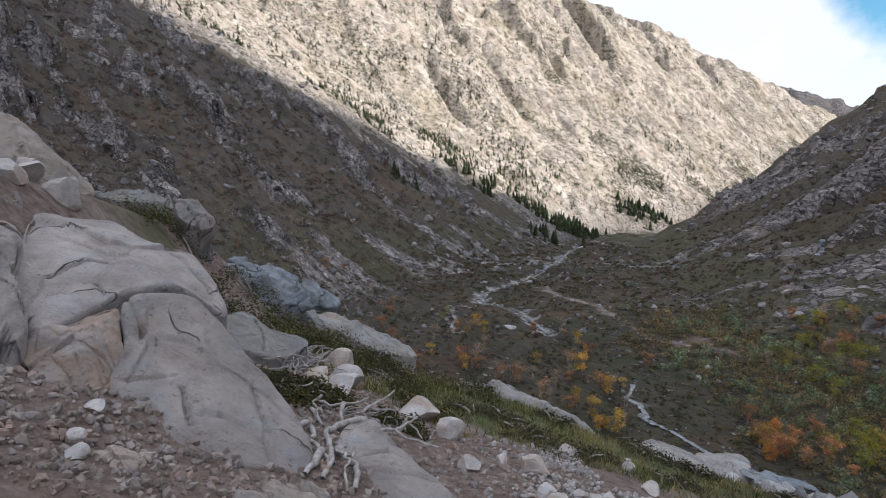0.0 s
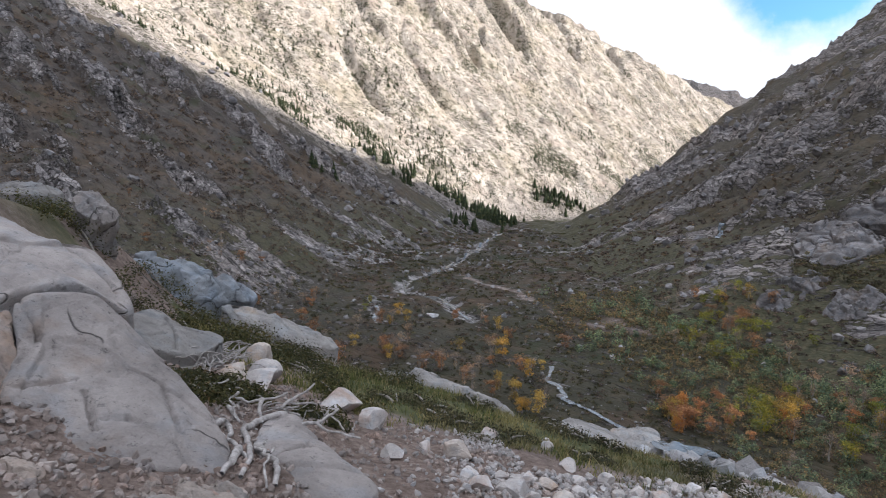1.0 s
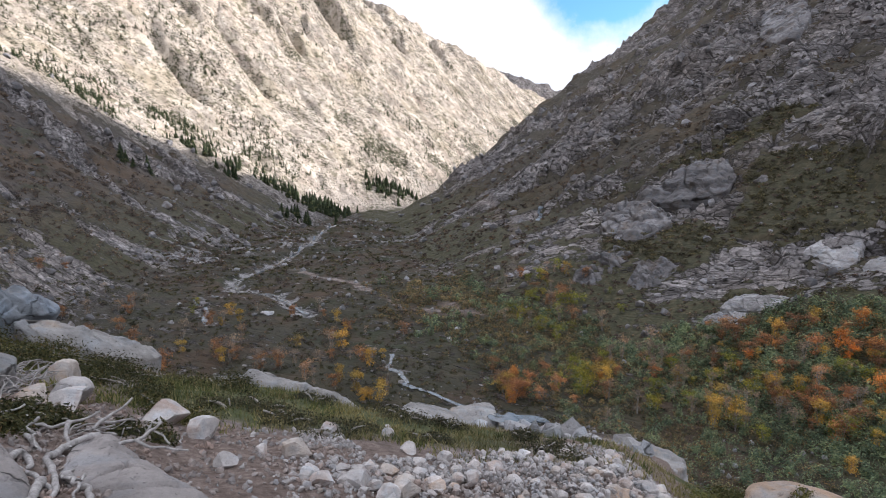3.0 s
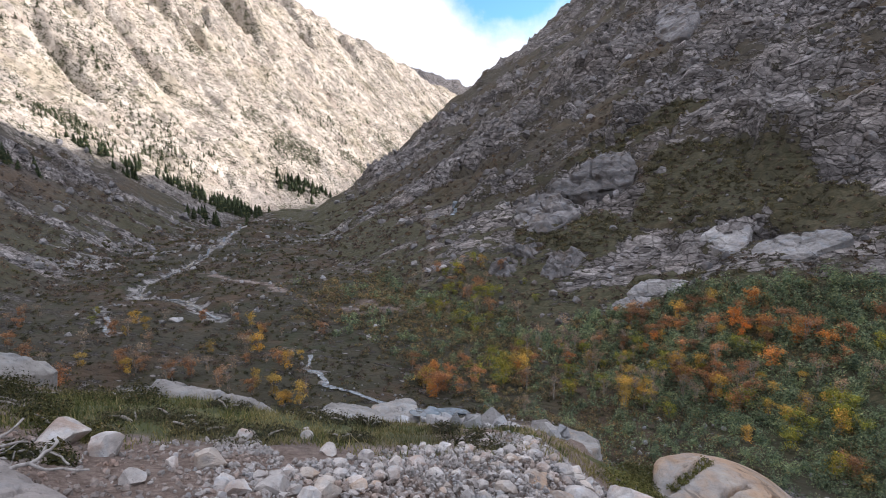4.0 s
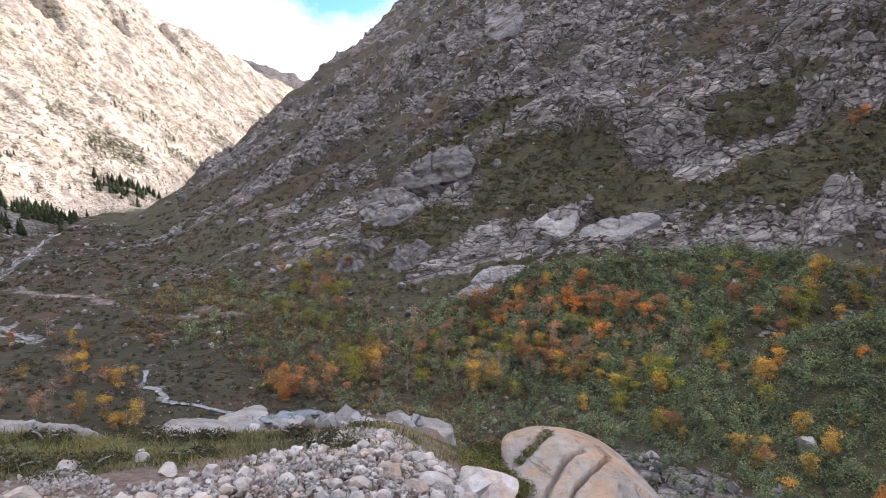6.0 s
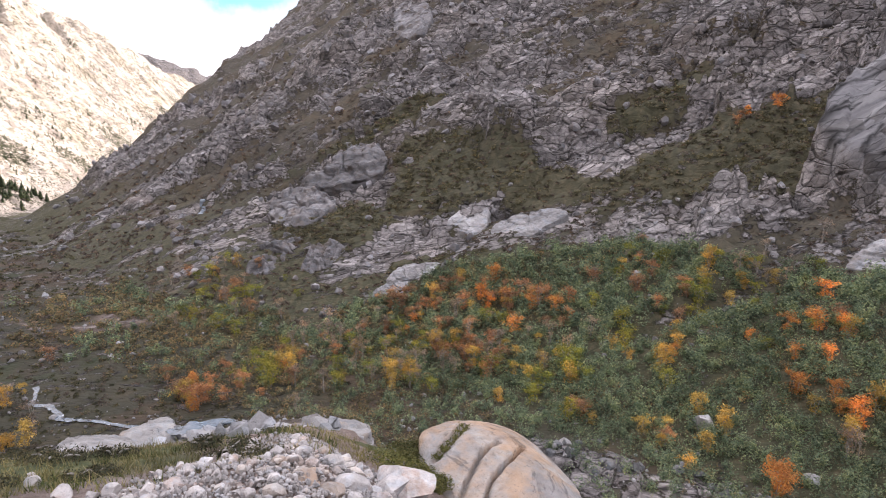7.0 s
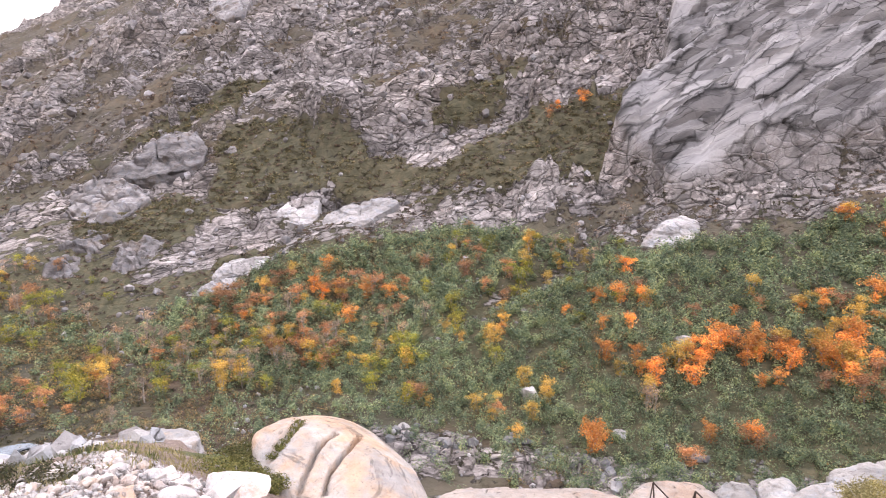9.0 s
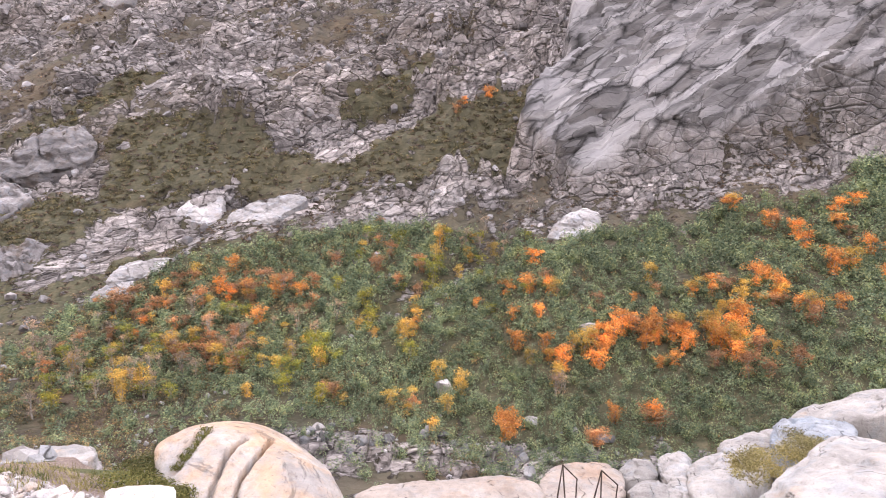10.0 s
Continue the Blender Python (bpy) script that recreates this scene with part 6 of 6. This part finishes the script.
# ---- boulders strewn over the slopes ----
def strew(name, n, draw, smin, smax, label, mat, seed, power=2.5):
    rng = np.random.RandomState(seed)
    shapes = [stone_shape(600 + k, 1, 0.9) for k in range(12)]
    x, y, w = draw(rng, n)
    s = (smin + (smax - smin) * rng.rand(len(x)) ** power) * w
    z = height(x, y)
    vs, fs, at = [], [], 0
    for k in range(len(x)):
        v, f = shapes[rng.randint(12)]
        turn = np.array(Euler(rng.uniform(0, 6.28, 3)).to_matrix())
        vs.append(v @ turn.T * s[k] + [x[k], y[k], z[k] + 0.12 * s[k]])
        fs.append(f + at)
        at += len(v)
    scatter_stuff(name, np.vstack(vs), np.vstack(fs), mat, label, "boulders")


def polar(rng, n, a0, a1, r0, r1):
    az, r = np.radians(rng.uniform(a0, a1, n)), np.exp(rng.uniform(math.log(r0), math.log(r1), n))
    return r * np.sin(az), r * np.cos(az)


def draw_right(rng, n):
    x, y = polar(rng, n * 4, 14, 116, 70, 420)
    u = x - foot_right(y)
    ok = (u > scrub_top(y) + 1) & (cliff(x, y) < 0.3) & (y < 350) & (rng.rand(len(x)) < 0.22 + 0.78 * bare(x, y))
    x, y = x[ok][:n], y[ok][:n]
    return x, y, np.clip(np.hypot(x, y) / 130, 0.7, 2.5)


def draw_basin(rng, n):
    x, y = polar(rng, n * 5, -12, 85, 48, 440)
    u = x - foot_right(y)
    ok = (u < scrub_top(y) + 6) & (x > foot_left(y) - 10) & ((fbm(x / 11, y / 11, 3, 103) > 0.12) | (y > 200) | (line_gap(x, y, RIVER) < 5) | (line_gap(x, y, CREEK) < 4) | (line_gap(x, y, TRAIL) < 3))
    x, y = x[ok][:n], y[ok][:n]
    return x, y, np.clip(np.hypot(x, y) / 120, 0.6, 2.0)


def draw_left(rng, n):
    x, y = polar(rng, n * 3, -42, 12, 90, 420)
    u = foot_left(y) - x
    ok = (u > -5) & (rng.rand(len(x)) < 0.25 + 0.75 * bare(x, y))
    x, y = x[ok][:n], y[ok][:n]
    return x, y, np.clip(np.hypot(x, y) / 150, 0.7, 2.2)


strew("slope_boulders", 3600, draw_right, 0.2, 2.2, "grey angular boulders strewn over the mountain slope", SLOPE, 31, 3.2)
strew("valley_boulders", 1500, draw_basin, 0.14, 1.3, "pale boulders strewn over the valley floor", LEDGE, 33, 3.2)
strew("hillside_boulders", 1300, draw_left, 0.2, 2.4, "grey boulders strewn over the shaded hillside", SLOPE, 35, 4.0)


def draw_creek(rng, n):
    t = rng.rand(n)
    x, y = np.interp(t, [0, 0.5, 1], [50, 54, 58]) + rng.normal(0, 2.6, n), np.interp(t, [0, 1], [34, -24]) + rng.normal(0, 2, n)
    ok = fbm(x / 6, y / 6, 3, 151) > -0.1
    return x[ok], y[ok], np.ones(int(ok.sum()))


def draw_pool(rng, n):
    x, y = rng.uniform(6.5, 15.5, n), rng.uniform(13, 26, n)
    ok = (fbm(x / 2.5, y / 2.5, 3, 231) > -0.1) & (np.hypot(x, y) > 14)
    return x[ok], y[ok], np.ones(int(ok.sum()))


strew("pool_stones", 420, draw_pool, 0.12, 0.9, "pale broken stones lying between slabs by the pool", LEDGE, 39, 2.5)
strew("creek_boulders", 420, draw_creek, 0.2, 1.5, "dark wet boulders in the creek bed", DARK, 37, 3.0)


def lone_boulder(x, y, size, flat, seed, mat, label):
    v, f = stone_shape(seed, 3)
    size = size * 0.75
    ob = new("boulder", mesh_of("boulder", v * [size, size, size * flat], f, mat, False))
    ob.matrix_world = pose(x, y, float(height(np.array([x]), np.array([y]))[0]) + 0.10 * size * flat, 0, 0, seed * 37 % 360)
    tagged(ob, label, "boulder", "boulders on the slope")


for k, (x, y, size, flat) in enumerate(((73, -1, 3.0, 0.9), (64, 15, 2.4, 1.0), (61, 4.5, 2.6, 0.6), (55, 26, 1.6, 0.9), (80, 26, 2.4, 0.7), (83, 22.5, 1.6, 0.8), (85.5, 19, 1.4, 0.8))):
    lone_boulder(x, y, size, flat, 830 + k, LEDGE, "grey granite boulder standing out of autumn scrub")
for k, (x, y, size, flat) in enumerate(((109, 53, 1.0, 1.0), (106, 46, 1.3, 1.0), (98, 17.5, 1.5, 0.9), (101, 30, 1.1, 0.8), (99, 26, 0.9, 1.0))):
    lone_boulder(x, y, size, flat, 850 + k, PALE, "pale granite boulder lying on a heath slope")
for k, (x, y, size, flat) in enumerate(((1, 222, 3.6, 0.9), (42, 95, 1.8, 0.7), (48, 80, 1.6, 0.5), (13, 118, 3.4, 0.5))):
    lone_boulder(x, y, size, flat, 860 + k, LEDGE, "grey boulder lying on the dark valley floor")


# ---- scrub ----
def scrub_patch(name, n, draw, r0, r1, count, leaf, mat, label, seed, squash=0.7):
    rng = np.random.RandomState(seed)
    x, y = draw(rng, n)
    c = on_ground(x, y, 0.05)
    rad = rng.uniform(r0, r1, len(c)) * np.clip(np.hypot(x, y) / 110, 0.75, 2.0)
    size = leaf * np.clip(np.hypot(x, y) / 75, 0.8, 4.0)
    v, f = leaves(c, rad, count, size, rng, squash)
    scatter_stuff(name, v, f, mat, label, "scrub")


def pick_scrub(rng, n):
    y = rng.uniform(-62, 136, n * 4)
    u = rng.uniform(-28, 54, n * 4)
    x = foot_right(y) + u
    ok = (u < scrub_top(y) - 0.5 + 5 * fbm(x / 7, y / 7, 3, 241)) & (line_gap(x, y, GULLY) > 1.6) & (rng.rand(len(u)) < np.clip((u + np.where(y > 32, 28, 14)) / 18, 0.05, 1)) & (rng.rand(len(u)) < np.clip((136 - y) / 40, 0.1, 1)) & (np.degrees(np.arctan2(x, y)) < 118)
    return x[ok][:n], y[ok][:n]


def pick_green(rng, n):
    x, y = pick_scrub(rng, n * 2)
    ok = rng.rand(len(x)) < np.clip(1 - (y - 35) / 60, 0.25, 1) * np.where((y > 32) & (x - foot_right(y) < -2), 0.3, 1.0)
    return x[ok][:n], y[ok][:n]


def pick_scrub_mix(rng, n):
    x, y = pick_scrub(rng, n * 4)
    ok = fbm(x / 9, y / 9, 3, 211) + 0.012 * np.minimum(y - 25, 45) + rng.normal(0, 0.2, len(x)) > 0.1
    return x[ok][:n], y[ok][:n]


def pick_patch(rng, n):
    x, y = rng.uniform(78, 138, n * 8), rng.uniform(5, 122, n * 8)
    ok = (heath_beds(x, y) > 0.5) & (fbm(x / 4, y / 4, 3, 67) > -0.25)
    return x[ok][:n], y[ok][:n]


def pick_ledges(rng, n):
    x, y = polar(rng, n * 5, 20, 116, 75, 330)
    u = x - foot_right(y)
    ok = (u > scrub_top(y) - 1) & (cliff(x, y) < 0.2) & (bare(x, y) < 0.3)
    return x[ok][:n], y[ok][:n]


def pick_basin(rng, n):
    x, y = polar(rng, n * 3, -14, 60, 50, 380)
    u = x - foot_right(y)
    ok = (u < 4) & (x > foot_left(y) - 12) & (line_gap(x, y, RIVER) > 3) & (line_gap(x, y, TRAIL) > 2.5) & (((x - 49) / 9) ** 2 + ((y - 106) / 5) ** 2 > 1)
    return x[ok][:n], y[ok][:n]


def pick_left(rng, n):
    x, y = polar(rng, n * 3, -42, 10, 80, 330)
    u = foot_left(y) - x
    ok = (u > -12) & (bare(x, y) < 0.45)
    return x[ok][:n], y[ok][:n]


scrub_patch("green_scrub", 4300, pick_green, 0.8, 2.0, 140, 0.25, SCRUB, "closed dark green alder scrub at the foot of the slope", 41, 1.5)
scrub_patch("mixed_scrub", 2600, pick_scrub_mix, 0.6, 1.4, 80, 0.21, MIXED, "mixed brown and yellow autumn scrub at the foot of the slope", 42, 0.9)
scrub_patch("low_scrub", 1900, pick_patch, 0.5, 1.1, 36, 0.2, LOWSCRUB, "low olive scrub patch high on the slope", 43, 0.5)
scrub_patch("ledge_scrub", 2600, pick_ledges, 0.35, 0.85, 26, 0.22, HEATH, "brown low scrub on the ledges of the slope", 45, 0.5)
scrub_patch("valley_heath", 3400, pick_basin, 0.35, 0.85, 30, 0.2, OLIVE, "low dark olive scrub on the valley floor", 47, 0.55)
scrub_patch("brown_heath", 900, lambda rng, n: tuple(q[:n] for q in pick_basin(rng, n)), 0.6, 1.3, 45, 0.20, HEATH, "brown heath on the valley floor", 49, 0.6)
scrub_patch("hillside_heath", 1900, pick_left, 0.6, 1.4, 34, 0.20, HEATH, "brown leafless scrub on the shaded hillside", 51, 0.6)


# ---- autumn trees ----
def tree_template(name, mat, label, category, tall, wide, count, leaf, seed, crown_from=0.35):
    rng = np.random.RandomState(seed)
    thing = tagged(new(name), label, category, "autumn trees in the valley")
    limbs, tips = [], []
    for k in range(rng.randint(3, 5)):
        a, lean = rng.uniform(0, 6.28), rng.uniform(0.1, 0.42) * wide
        top = np.array([math.cos(a) * lean, math.sin(a) * lean, tall * rng.uniform(0.7, 1.0)])
        mid = top * [0.45, 0.45, 0.5] + rng.normal(0, 0.06, 3)
        limbs.append(tube([(0, 0, -0.3), tuple(mid), tuple(top)], 0.055, 0.015, 4, seed + k, 0.05, 2))
        tips += [top, mid, mid * [1.3, 1.3, 0.6]]
        for _ in range(3):
            s = rng.uniform(0.4, 0.9)
            p = mid + (top - mid) * s
            q = p + np.append(rng.normal(0, 0.28 * wide, 2), rng.uniform(0.15, 0.5))
            limbs.append(tube([tuple(p), tuple((p + q) / 2 + [0, 0, 0.05]), tuple(q)], 0.022, 0.008, 3, seed + k, 0.03, 1))
            tips.append(q)
    v, f = joined(limbs)
    part("trunk", mesh_of("trunk", v, f, BARK), thing, "pale grey stems")
    c = np.array(tips)
    v, f = leaves(c, rng.uniform(0.3, 0.7, len(c)) * wide * 0.92, count // len(c), leaf, rng, 0.8, 5)
    part("crown", mesh_of("crown", v, f, mat, False), thing)
    return thing


KINDS = {
    "orange": [tree_template("birch_tree", ORANGE, "small birch with glowing orange autumn leaves in scrub", "tree", 2.3, 1.6, 1100, 0.17, 71 + k) for k in range(3)],
    "yellow": [tree_template("birch_tree", YELLOW, "small birch with golden yellow leaves in scrub", "tree", 2.2, 1.3, 900, 0.16, 81 + k) for k in range(3)],
    "rust": [tree_template("autumn_tree", RUST, "small tree with rust-brown autumn leaves in scrub", "tree", 2.0, 1.5, 850, 0.17, 91 + k) for k in range(2)],
    "lime": [tree_template("autumn_tree", LIME, "small tree with yellow-green leaves in scrub", "tree", 2.0, 1.4, 900, 0.16, 101 + k) for k in range(2)],
    "faded": [tree_template("bare_tree", FADED, "nearly bare pale tree with a few faded leaves", "tree", 2.8, 1.3, 420, 0.13, 111 + k) for k in range(2)],
}
FIRST = set()


def plant(kind, x, y, scale, rng):
    """Set a tree of that kind; the first of each build takes the template itself."""
    k = rng.randint(len(KINDS[kind]))
    z = float(height(np.array([x]), np.array([y]))[0])
    m = pose(x, y, z - 0.1, rng.uniform(-6, 6), rng.uniform(-6, 6), rng.uniform(0, 360))
    ob = KINDS[kind][k]
    if (kind, k) not in FIRST:
        FIRST.add((kind, k))
        ob.matrix_world = m @ Matrix.Scale(scale, 4)
        return
    ob = copy_thing(ob, m)
    ob.scale = (scale, scale, scale * rng.uniform(0.85, 1.15))


def build_trees():
    rng = np.random.RandomState(61)
    # middle in plan, spread along and across the slope, how many, kinds
    groves = [
        ((70.5, -4), 3.6, 1.5, 24, "orange orange orange orange yellow rust"), ((74, -12), 4.0, 2.2, 34, "orange orange orange yellow rust"), ((80, -20), 3.6, 2.2, 22, "orange orange yellow rust"), ((68.5, 2), 2.4, 1.0, 8, "orange orange yellow"),
        ((71, -19), 3.0, 1.2, 9, "rust rust yellow"), ((77, -25), 2.5, 1.5, 6, "rust orange"), ((90, -31), 4, 2.5, 12, "orange orange rust"), ((92, -22), 3, 2, 5, "yellow orange rust"), ((84, -34), 2, 1.5, 5, "yellow orange"),
        ((57.5, 7), 0.5, 0.6, 3, "orange"), ((58, -2), 1.0, 0.6, 3, "rust"), ((62, -8), 3, 1.0, 4, "orange rust"), ((80, 4), 1.5, 1.5, 4, "rust orange"), ((79, 23), 1.2, 1.2, 4, "orange rust"), ((72, 20), 1.0, 1.6, 4, "orange yellow"),
        ((66, 38), 3, 2, 9, "lime lime yellow"), ((68, 31), 4, 2.5, 15, "lime lime yellow faded"), ((74, 25), 4, 3, 12, "lime yellow lime"), ((85, 16), 4, 3, 16, "lime lime yellow"), ((76, 8), 3, 3, 9, "yellow lime orange"), ((90, 14), 4, 2, 9, "lime faded"), ((83, 32), 4, 3, 10, "lime faded rust"),
        ((62, 17), 2, 1.6, 9, "yellow yellow rust"), ((62, 30), 5, 1.5, 10, "yellow rust lime"), ((87, 29), 3, 2, 5, "rust yellow lime"),
        ((72, 60), 5, 2.6, 32, "rust rust orange rust yellow"), ((76, 47), 4, 2.2, 18, "rust orange rust yellow"), ((75, 38), 2.5, 1.6, 8, "rust orange faded"), ((69, 45), 4, 2.5, 20, "faded rust faded rust lime"), ((64, 49), 5, 2.5, 26, "rust faded lime faded rust yellow"),
        ((59, 50), 6, 2, 22, "faded faded lime yellow"), ((63, 64), 6, 3, 26, "faded rust lime faded"), ((56, 57), 7, 3, 20, "lime rust faded lime"), ((65, 3), 1.5, 1, 3, "faded"),
        ((45, 64), 5, 3, 16, "rust yellow faded rust lime"), ((51, 65), 1.0, 1.0, 4, "yellow orange"), ((39, 67), 2.5, 1.5, 16, "orange rust yellow rust"), ((20, 71), 1.2, 0.8, 4, "yellow"), ((65, 105), 8, 4, 34, "yellow lime faded rust lime"), ((60, 92), 10, 5, 16, "lime faded lime"),
        ((17, 84), 6, 5, 20, "yellow faded faded rust"), ((4, 101), 9, 5, 24, "faded yellow rust faded"), ((-8, 118), 16, 9, 22, "rust faded faded lime"), ((22, 100), 10, 8, 14, "yellow faded rust"), ((-45, 150), 20, 14, 18, "rust faded faded"), ((119, 22), 1.5, 0.6, 2, "orange"), ((117, 27), 1.5, 1.0, 2, "rust"),
    ]
    for (cx, cy), along, across, n, kinds in groves:
        kinds = kinds.split()
        for _ in range(n):
            x, y = cx + rng.normal(0, across), cy + rng.normal(0, along)
            plant(kinds[rng.randint(len(kinds))], x, y, rng.uniform(0.55, 1.25), rng)


build_trees()


# ---- conifers ----
def conifer(tall, seed, tiers=11, n=7):
    rng = np.random.RandomState(seed)
    vs = []
    for k in range(tiers):
        h = tall * (0.12 + 0.8 * k / tiers)
        w = tall * 0.27 * (1 - k / (tiers + 0.5)) + 0.15
        a = np.linspace(0, 2 * math.pi, n, endpoint=False) + rng.uniform(0, 1)
        for q in a:
            r = w * rng.uniform(0.6, 1.2)
            tip = np.array([math.cos(q) * r, math.sin(q) * r, h - 0.25 * r])
            side = np.array([-math.sin(q), math.cos(q), 0]) * r * 0.42
            vs += [tip - side, tip + side, np.array([0, 0, h + tall * 0.10])]
    vs = np.array(vs)
    tv, tf = tube([(0, 0, -0.5), (0, 0, tall * 0.5), (0, 0, tall)], tall * 0.016, 0.02, 5, seed)
    return vs, np.arange(len(vs)).reshape(-1, 3), tv, tf


def build_conifers():
    rng = np.random.RandomState(63)
    forms = [conifer(10.0, 700 + k) for k in range(5)]
    temps = []
    for v, f, tv, tf in forms[:3]:
        t = tagged(new("conifer"), "dark green conifer standing at the mouth of the gorge", "tree", "conifers at the gorge")
        part("trunk", mesh_of("trunk", tv, tf, BARK), t)
        part("crown", mesh_of("crown", v, f, NEEDLES, False), t)
        temps.append(t)
    n = 0
    for (cx, cy), sx, sy, count in (((64, 446), 12, 14, 62), ((92, 452), 9, 9, 64), ((108, 466), 7, 6, 36), ((160, 541), 7, 4, 32), ((178, 549), 8, 4, 36), ((195, 555), 6, 4, 14), ((60, 374), 8, 7, 14), ((26, 425), 12, 9, 20), ((-18, 320), 4, 4, 8), ((4, 440), 14, 8, 14)):
        for _ in range(count):
            x, y = cx + rng.normal(0, sx), cy + rng.normal(0, sy)
            s = rng.uniform(0.35, 0.95)
            m = pose(x, y, float(height(np.array([x]), np.array([y]))[0]) - 0.5, 0, 0, rng.uniform(0, 360))
            if n < 3:
                temps[n].matrix_world = m @ Matrix.Scale(s, 4)
            else:
                ob = copy_thing(temps[n % 3], m)
                ob.scale = (s, s, s * rng.uniform(0.85, 1.2))
            n += 1
    # the open wood on the sunlit wall
    forms = [conifer(10.0, 720 + k, 6, 5) for k in range(5)]
    pieces = []
    x, y = polar(rng, 16000, -24, 30, 400, 1000)
    p = -0.574 * x + 0.819 * y - 330
    ok = (p > 5) & (p < 260) & (rng.rand(len(x)) < (0.08 + 0.9 * step(fbm(x / 60, y / 60, 3, 113), 0.0, 0.4)) * (1 - 0.6 * step(p, 90, 200)))
    x, y = x[ok][:1900], y[ok][:1900]
    for a, b, z in zip(x, y, height(x, y)):
        v, f, _, _ = forms[rng.randint(5)]
        pieces.append((v * rng.uniform(0.2, 0.6) + [a, b, z - 0.5], f))
    v, f = joined(pieces)
    scatter_stuff("wall_wood", v, f, NEEDLES, "open conifer wood on the sunlit mountain wall", "wood")


build_conifers()
